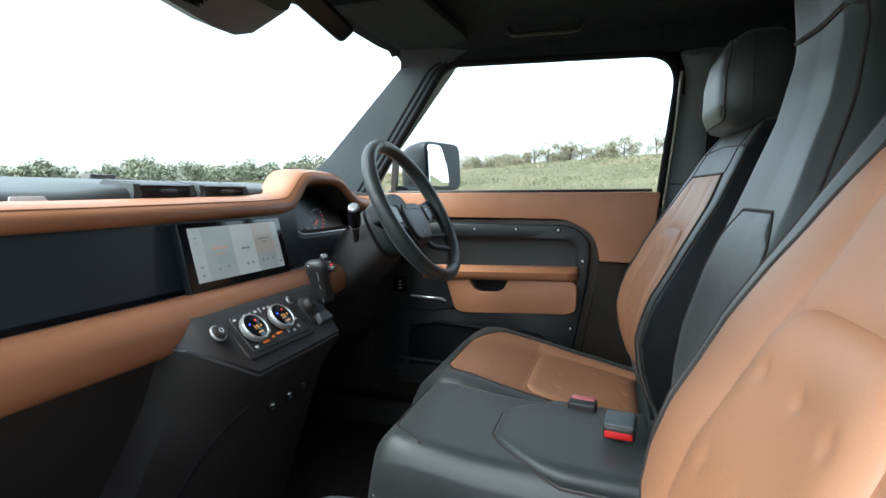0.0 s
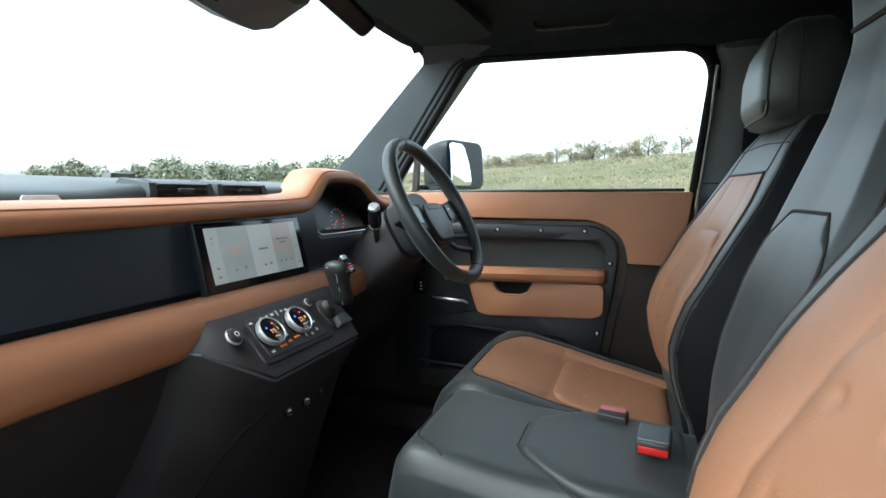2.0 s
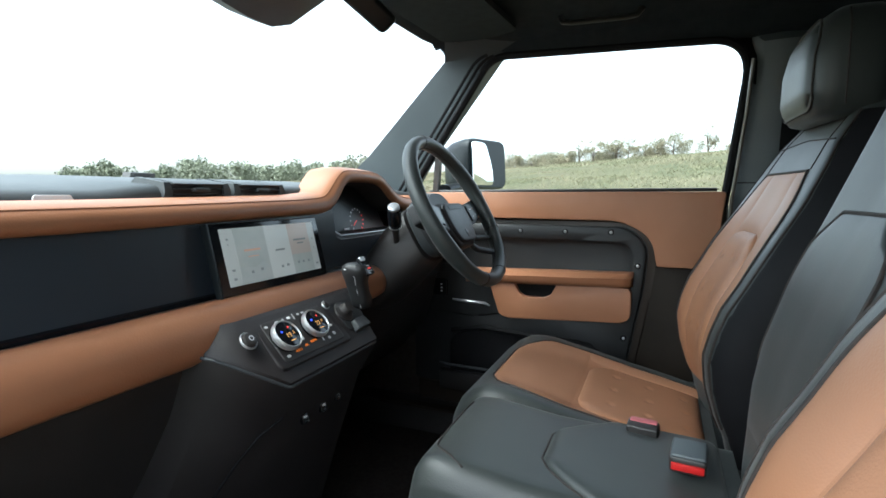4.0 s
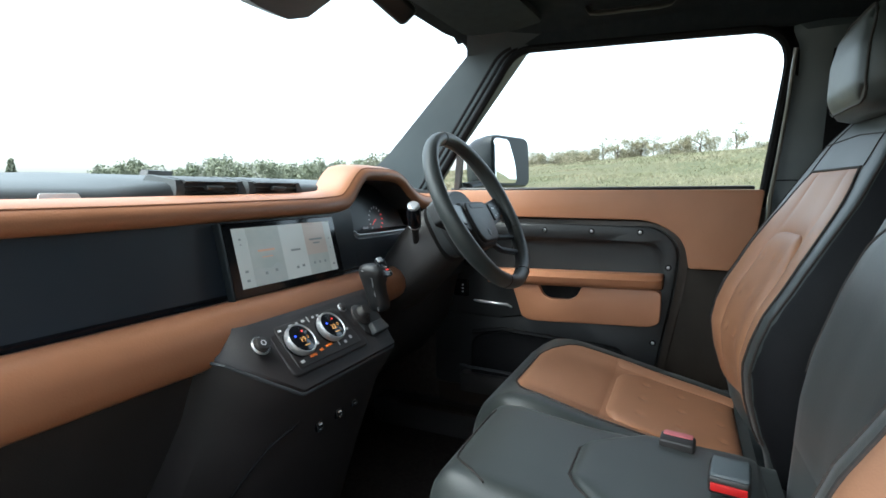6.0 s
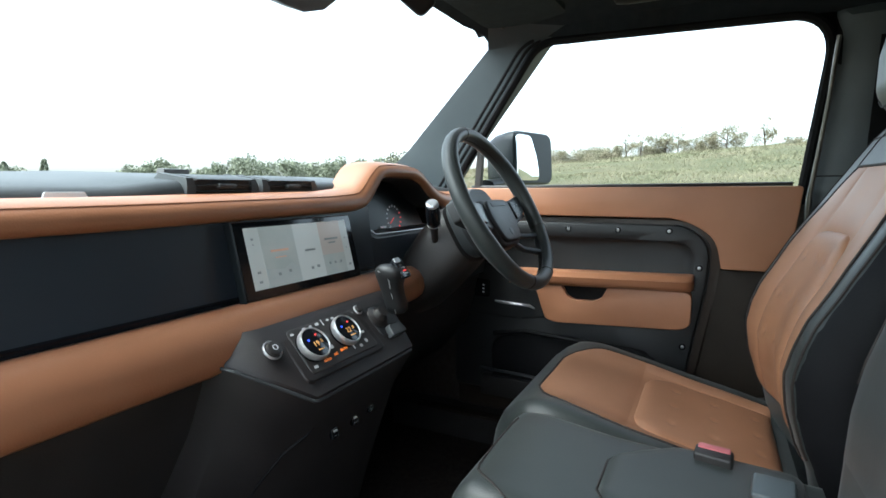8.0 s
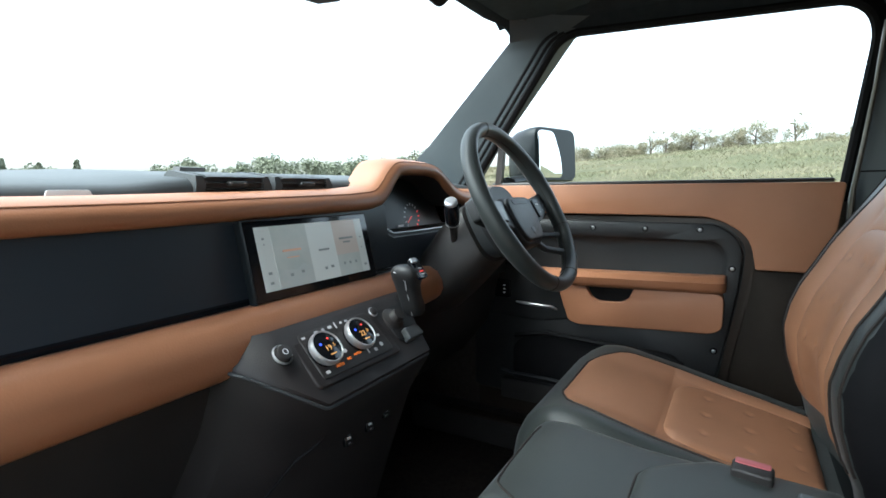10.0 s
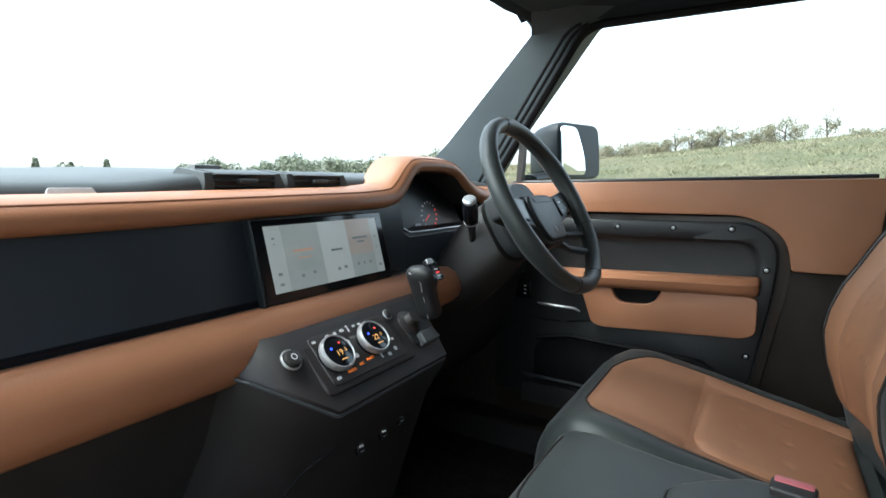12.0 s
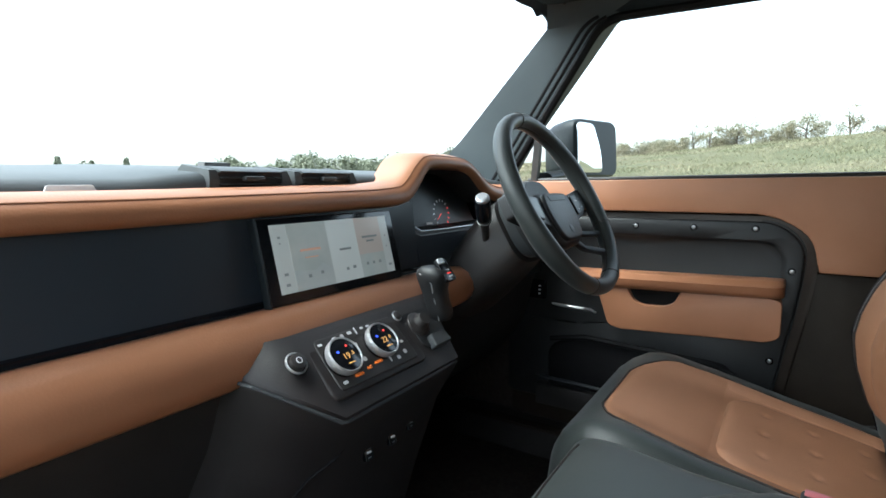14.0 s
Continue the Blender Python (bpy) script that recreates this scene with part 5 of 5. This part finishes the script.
    # headrest
    HR = [(0.792, 0.085, -0.815, -0.865), (0.798, 0.105, -0.802, -0.885), (0.812, 0.120, -0.795, -0.90), (0.84, 0.127, -0.789, -0.908), (0.90, 0.127, -0.790, -0.912), (0.945, 0.122, -0.798, -0.912), (0.97, 0.112, -0.808, -0.905), (0.984, 0.095, -0.825, -0.892), (0.988, 0.07, -0.84, -0.88)]
    HR = [(0.792 + (z - 0.792) * 0.87, w, y0, y1) for z, w, y0, y1 in HR]
    hr = []
    for z, w, y0, y1 in HR:
        hr.append([Vector((w * math.copysign(abs(math.cos(a)) ** 0.45, math.cos(a)), (y0 + y1) / 2 + (y0 - y1) / 2 * math.copysign(abs(math.sin(a)) ** 0.45, math.sin(a)), z)) for a in np.linspace(0, math.tau, 57)[:-1]])
    head = part("headrest", loft(hr), DARK, seat, "charcoal leather headrest", flat_angle=75)

    def head_face(u, z):
        w, y0, y1 = (lerp([(r[0], r[k]) for r in HR], z) for k in (1, 2, 3))
        c = min(abs(u), 0.999) ** (1 / 0.45)
        return Vector((w * u, (y0 + y1) / 2 + (y0 - y1) / 2 * math.sqrt(1 - c * c) ** 0.45, z))
    part("headrest_face", skin(head_face, lambda z: -lerp([(0.808, 0.66), (0.826, 0.80), (0.912, 0.80), (0.942, 0.68)], z), lambda z: lerp([(0.808, 0.66), (0.826, 0.80), (0.912, 0.80), (0.942, 0.68)], z), 0.810, 0.941, 24, 24, 0.003, -0.0002, 0.006), DARK, head, flat_angle=75)
    loop = [(-0.84, z) for z in np.linspace(0.822, 0.915, 10)] + [(-0.80, 0.932), (-0.70, 0.944)] + [(u, 0.947) for u in np.linspace(-0.6, 0.6, 9)] + [(0.70, 0.944), (0.80, 0.932)] + [(0.84, z) for z in np.linspace(0.915, 0.822, 10)] + [(0.80, 0.811), (0.70, 0.806)] + [(u, 0.805) for u in np.linspace(0.6, -0.6, 9)] + [(-0.70, 0.806), (-0.80, 0.811)]
    part("face_seam", seam(head_face, loop, 0.0018, 0.0012, True), THREAD, head)
    for sx in (-1, 1):
        part("headrest_seam", tube([(sx * 0.129, -0.835, z) for z in (0.808, 0.834, 0.886, 0.925)] + [(sx * 0.118, -0.835, 0.949)], 0.0014, 6), THREAD, head)
        part("headrest_post", tube([(sx * 0.055, -0.865, 0.78), (sx * 0.055, -0.865, 0.82)], 0.006, 10), CHROME, head)
    # cushion
    cr = []
    for y in list(np.linspace(-0.70, -0.30, 24)) + [-0.285, -0.27, -0.258, -0.246, -0.236, -0.229]:
        t = [cush_top(u, y) for u in US]
        w = lerp(CW, y)
        cr.append(t + [Vector((w * 1.01, y, 0.20)), Vector((w, y, 0.13)), Vector((-w, y, 0.13)), Vector((-w * 1.01, y, 0.20))])
    part("cushion", loft(cr), DARK, seat, "charcoal leather seat cushion", flat_angle=75)
    TW = [(-0.68, 0.74), (-0.42, 0.75), (-0.36, 0.74), (-0.33, 0.69), (-0.305, 0.59), (-0.293, 0.50), (-0.287, 0.42)]
    inn = [(-0.68, 0.60), (-0.50, 0.585), (-0.475, 0.55), (-0.460, 0.47), (-0.454, 0.36)]
    part("cushion_front_panel", skin(cush_top, lambda y: -lerp(TW, y), lambda y: lerp(TW, y), -0.450, -0.287, 22, 20, 0.004, -0.0006), TAN_SEAT, seat, "tan leather thigh panel", flat_angle=75)
    for sx in (-1, 1):
        a = (lambda y, s=sx: min(s * lerp(TW, y), s * 0.60))
        b = (lambda y, s=sx: max(s * lerp(TW, y), s * 0.60))
        part("cushion_side_panel", skin(cush_top, a, b, -0.68, -0.448, 6, 20, 0.004, -0.0006), TAN_SEAT, seat, flat_angle=75)
    part("cushion_pad", skin(cush_top, lambda y: -lerp(inn, y), lambda y: lerp(inn, y), -0.68, -0.454, 48, 60, 0.012, -0.0006, 0.010, [(u, y) for u in (-0.34, 0.0, 0.34) for y in (-0.512, -0.580, -0.648)]), TAN_SEAT, seat, "tufted tan leather seat pad", flat_angle=75)
    part("cushion_lining", skin(cush_top, lambda y: -lerp(TW, y), lambda y: lerp(TW, y), -0.68, -0.287, 30, 30, 0.0012, -0.0004), TAN_SEAT, seat, flat_angle=75)
    edge = [(-lerp(TW, y), y) for y in np.linspace(-0.68, -0.29, 26)] + [(u, -0.285) for u in np.linspace(-0.40, 0.40, 10)] + [(lerp(TW, y), y) for y in np.linspace(-0.29, -0.68, 26)]
    part("cushion_seam", seam(cush_top, edge, 0.0020, 0.001), THREAD, seat)
    part("base", box(-0.19, 0.19, -0.66, -0.28, -0.05, 0.14, 0.02), HARD, seat, "black plastic seat base")
    part("side_trim", prism(rounded([(-0.70, 0.10), (-0.30, 0.10), (-0.27, 0.16), (-0.45, 0.18), (-0.70, 0.24)], 0.02), 0.02, axes((0.215, 0, 0), (0, 1, 0), (0, 0, 1)), 0.006), HARD, seat)
    return seat


seat = make_front_seat(0.09)
seat.location = (0.422, 0, 0)
seat = make_front_seat(0.0)
seat.location = (-0.41, 0, 0)

# narrow middle seat, backrest with a built-in tall head part
mid = thing("middle_seat", "charcoal leather middle jump seat with folded-up backrest", "car seat")
MP = [(0.30, -0.705), (0.416, -0.712), (0.475, -0.722), (0.56, -0.747), (0.66, -0.785), (0.77, -0.822), (0.85, -0.836), (0.92, -0.828), (1.04, -0.82)]
MW = [(0.30, 0.140), (0.45, 0.148), (0.57, 0.148), (0.66, 0.138), (0.76, 0.115), (0.84, 0.094), (0.87, 0.086), (1.04, 0.084)]


def mid_front(u, z):
    a = abs(u)
    return Vector((0.005 + lerp(MW, z) * u, lerp(MP, z) - (0.025 * ((a - 0.82) / 0.18) ** 2 if a > 0.82 else 0) - 0.006 * (1 - a), z))


rows = []
for z in np.linspace(0.28, 1.035, 44):
    f = [mid_front(u, z) for u in US]
    w, y = lerp(MW, z), lerp(MP, z)
    rows.append(f + [Vector((0.005 + w, y - 0.08, z)), Vector((0.005 + w * 0.85, y - 0.10, z)), Vector((0.005 - w * 0.85, y - 0.10, z)), Vector((0.005 - w, y - 0.08, z))])
part("backrest", loft(rows), DARK, mid, "charcoal leather backrest", flat_angle=75)
MPN = [(0.36, 0.84), (0.60, 0.84), (0.618, 0.80), (0.650, 0.50)]
part("back_pad", skin(mid_front, lambda z: -lerp(MPN, z), lambda z: lerp(MPN, z), 0.36, 0.650, 14, 24, 0.0035, -0.0005, 0.008), DARK, mid, flat_angle=75)
part("back_seam", seam(mid_front, [(-lerp(MPN, z) - 0.01, z) for z in np.linspace(0.45, 0.65, 24)] + [(u, 0.653) for u in np.linspace(-0.48, 0.48, 8)] + [(lerp(MPN, z) + 0.01, z) for z in np.linspace(0.65, 0.45, 16)], 0.0024, 0.0), THREAD, mid)
part("head_seam", seam(mid_front, [(u, 0.868) for u in np.linspace(-0.97, 0.97, 14)], 0.0035, 0.0), THREAD, mid)
for sx in (-1, 1):
    part("side_piping", seam(mid_front, [(sx * 0.97, z) for z in np.linspace(0.36, 1.0, 30)], 0.0022, 0.0), THREAD, mid)
XM, HM = 0.055, 0.137
MZ = [(-0.70, 0.298), (-0.45, 0.310), (-0.345, 0.324), (-0.320, 0.323), (-0.306, 0.319), (-0.295, 0.309), (-0.287, 0.292), (-0.280, 0.25)]


def mid_top(u, y):
    a = abs(u)
    w = HM * lerp([(-0.70, 1.0), (-0.34, 1.0), (-0.295, 0.96), (-0.280, 0.90)], y)
    return Vector((XM + w * u, y, lerp(MZ, y) - (0.035 * ((a - 0.80) / 0.20) ** 2 if a > 0.80 else 0)))


cr = []
for y in list(np.linspace(-0.70, -0.33, 20)) + [-0.318, -0.307, -0.298, -0.290, -0.284, -0.280]:
    t = [mid_top(u, y) for u in US]
    cr.append(t + [Vector((t[-1].x + 0.002, y, 0.20)), Vector((t[-1].x, y, 0.13)), Vector((t[0].x, y, 0.13)), Vector((t[0].x - 0.002, y, 0.20))])
part("cushion", loft(cr), DARK, mid, "charcoal leather jump seat cushion", flat_angle=75)
CP = [(-0.68, 0.92), (-0.56, 0.92), (-0.53, 0.87), (-0.49, 0.64), (-0.464, 0.45), (-0.452, 0.29)]
part("cushion_pad", skin(mid_top, lambda y: -lerp(CP, y), lambda y: lerp(CP, y), -0.68, -0.452, 32, 36, 0.010, -0.0005, 0.007), DARK, mid, flat_angle=75)
part("pad_seam", seam(mid_top, [(-lerp(CP, y) - 0.012, y) for y in np.linspace(-0.66, -0.454, 24)] + [(u, -0.4505) for u in np.linspace(-0.28, 0.28, 6)] + [(lerp(CP, y) + 0.012, y) for y in np.linspace(-0.454, -0.66, 24)], 0.0016, 0.0), THREAD, mid)
part("cushion_seam", seam(mid_top, [(0.66, -0.308), (0.5, -0.305), (0.2, -0.304), (-0.2, -0.305), (-0.5, -0.308), (-0.60, -0.312), (-0.68, -0.322), (-0.76, -0.340), (-0.86, -0.362)], 0.0016, 0.0006), THREAD, mid)
part("skirt", box(XM - 0.136, XM + 0.136, -0.69, -0.284, 0.12, 0.240, 0.014, 4), HARD, mid, "black cushion skirt")
part("base", box(XM - 0.13, XM + 0.13, -0.68, -0.30, -0.05, 0.14, 0.02), HARD, mid, "black plastic seat base")


# ---- belt buckles ----
def make_buckle(label, x, y, z, lean, turn, slim):
    b = thing("belt_buckle", label, "belt buckle", "belt buckles")
    m = pose(x, y, z, lean, 0, turn) @ Matrix.Scale(1.0 if slim else 0.86, 4)
    if slim:
        hd, bt = box(-0.023, 0.023, -0.012, 0.012, -0.050, 0.012, 0.004, 3), box(-0.0195, 0.0195, -0.0125, -0.002, 0.004, 0.0140, 0.002, 2)
    else:
        hd, bt = box(-0.026, 0.026, -0.034, 0.020, -0.019, 0.008, 0.006, 3), box(-0.0225, 0.0225, 0.016, 0.0225, -0.013, -0.001, 0.002, 2)
    hd.transform(m)
    bt.transform(m)
    part("head", hd, HARD, b)
    if not slim:
        cap = box(-0.0245, 0.0245, -0.032, 0.0185, 0.004, 0.0115, 0.004, 3)
        cap.transform(m)
        part("top_cover", cap, PILLAR_LIT, b, "satin grey top cover")
    part("release_button", bt, PINK if slim else RED, b, "red release button")
    st = tube([m @ Vector((0, -0.005, -0.02)), m @ Vector((0, -0.012, -0.07)), m @ Vector((0, -0.02, -0.10))], 0.010, 8, squash=0.5)
    part("stalk", st, HARD, b)
    return b


make_buckle("black seat belt buckle with a pale red button", 0.148, -0.577, 0.316, -12, 82, True)
make_buckle("grey-topped seat belt buckle with a bright red button", 0.039, -0.634, 0.338, -6, 84, False)

# seat belt by the rear pillar and a guide behind the passenger
belt = thing("seat_belt", "black webbing seat belt hanging by the pillar", "seat belt")
part("webbing", loft([[(x, -0.835, z), (x, -0.88, z), (x - 0.003, -0.88, z), (x - 0.003, -0.835, z)] for x, z in ((0.783, 0.02), (0.783, 0.40), (0.775, 0.66), (0.743, 0.86), (0.724, 0.97))]), BLACK, belt)
part("tongue", box(0.758, 0.776, -0.836, -0.804, 0.668, 0.690, 0.004), GLOSS, belt)
guide = thing("belt_guide", "dark grey curved belt guide loop behind the passenger seat", "belt guide")
part("loop", tube([(-0.30, -0.99, 0.80), (-0.335, -0.99, 0.815), (-0.345, -0.99, 0.86), (-0.335, -0.99, 0.90), (-0.31, -0.99, 0.92)], [0.004, 0.008, 0.010, 0.008, 0.005], 10), SOFT, guide)
part("webbing", loft([[(x, -0.985, z), (x + 0.05, -0.985, z), (x + 0.05, -0.982, z), (x, -0.982, z)] for x, z in ((-0.36, 0.3), (-0.34, 0.81))]), HARD, guide)
rear = thing("rear_bench", "dark brown leather rear bench in shadow", "car seat")
part("backrest", loft([[(x, -1.52, 0.25), (x, -1.60, 0.50), (x, -1.68, 0.80), (x, -1.78, 0.80), (x, -1.78, 0.25)] for x in (-0.70, -0.68, 0.0, 0.68, 0.70)]), BROWN, rear)
part("cushion", box(-0.70, 0.70, -1.60, -1.15, 0.10, 0.28, 0.04, 4), BROWN, rear)
# pedals and sill strip in the footwell
ped = thing("pedal", "black pedal hanging in the driver's footwell", "pedal", "pedals")
part("arm", tube([(0.36, 0.34, 0.22), (0.36, 0.30, 0.10), (0.36, 0.28, 0.06)], 0.009, 8), HARD, ped)
pb = box(0.325, 0.395, 0.262, 0.275, 0.02, 0.09, 0.004)
part("pad", pb, HARD, ped)
copy_thing(ped, pose(0.12, 0.01, 0.01))
ledge = thing("door_ledge", "dull grey plastic ledge at the foot of the door", "trim")
part("ledge", tube([(0.735, 0.007, 0.171), (0.735, -0.023, 0.167), (0.735, -0.123, 0.165), (0.735, -0.373, 0.150)], [0.004, 0.006, 0.006, 0.006], 8, squash=0.6), SOFT, ledge)
part("ledge_foot", box(0.732, 0.800, -0.373, 0.007, 0.090, 0.147, 0.006), HARD, ledge)
strip = thing("sill_strip", "dull metal strip along the door sill", "trim")
part("strip", box(0.705, 0.74, -0.55, 0.20, 0.028, 0.036, 0.002), BROWN, strip)
mat_f = thing("floor_mat", "black ribbed rubber floor mat", "floor mat")
part("sheet", box(-0.16, 0.24, -0.22, 0.25, -0.05, -0.04, 0.004), HARD, mat_f)
for i in range(14):
    part("rib", box(-0.14, 0.22, -0.20 + i * 0.03, -0.188 + i * 0.03, -0.042, -0.035, 0.002, 1), HARD, mat_f)
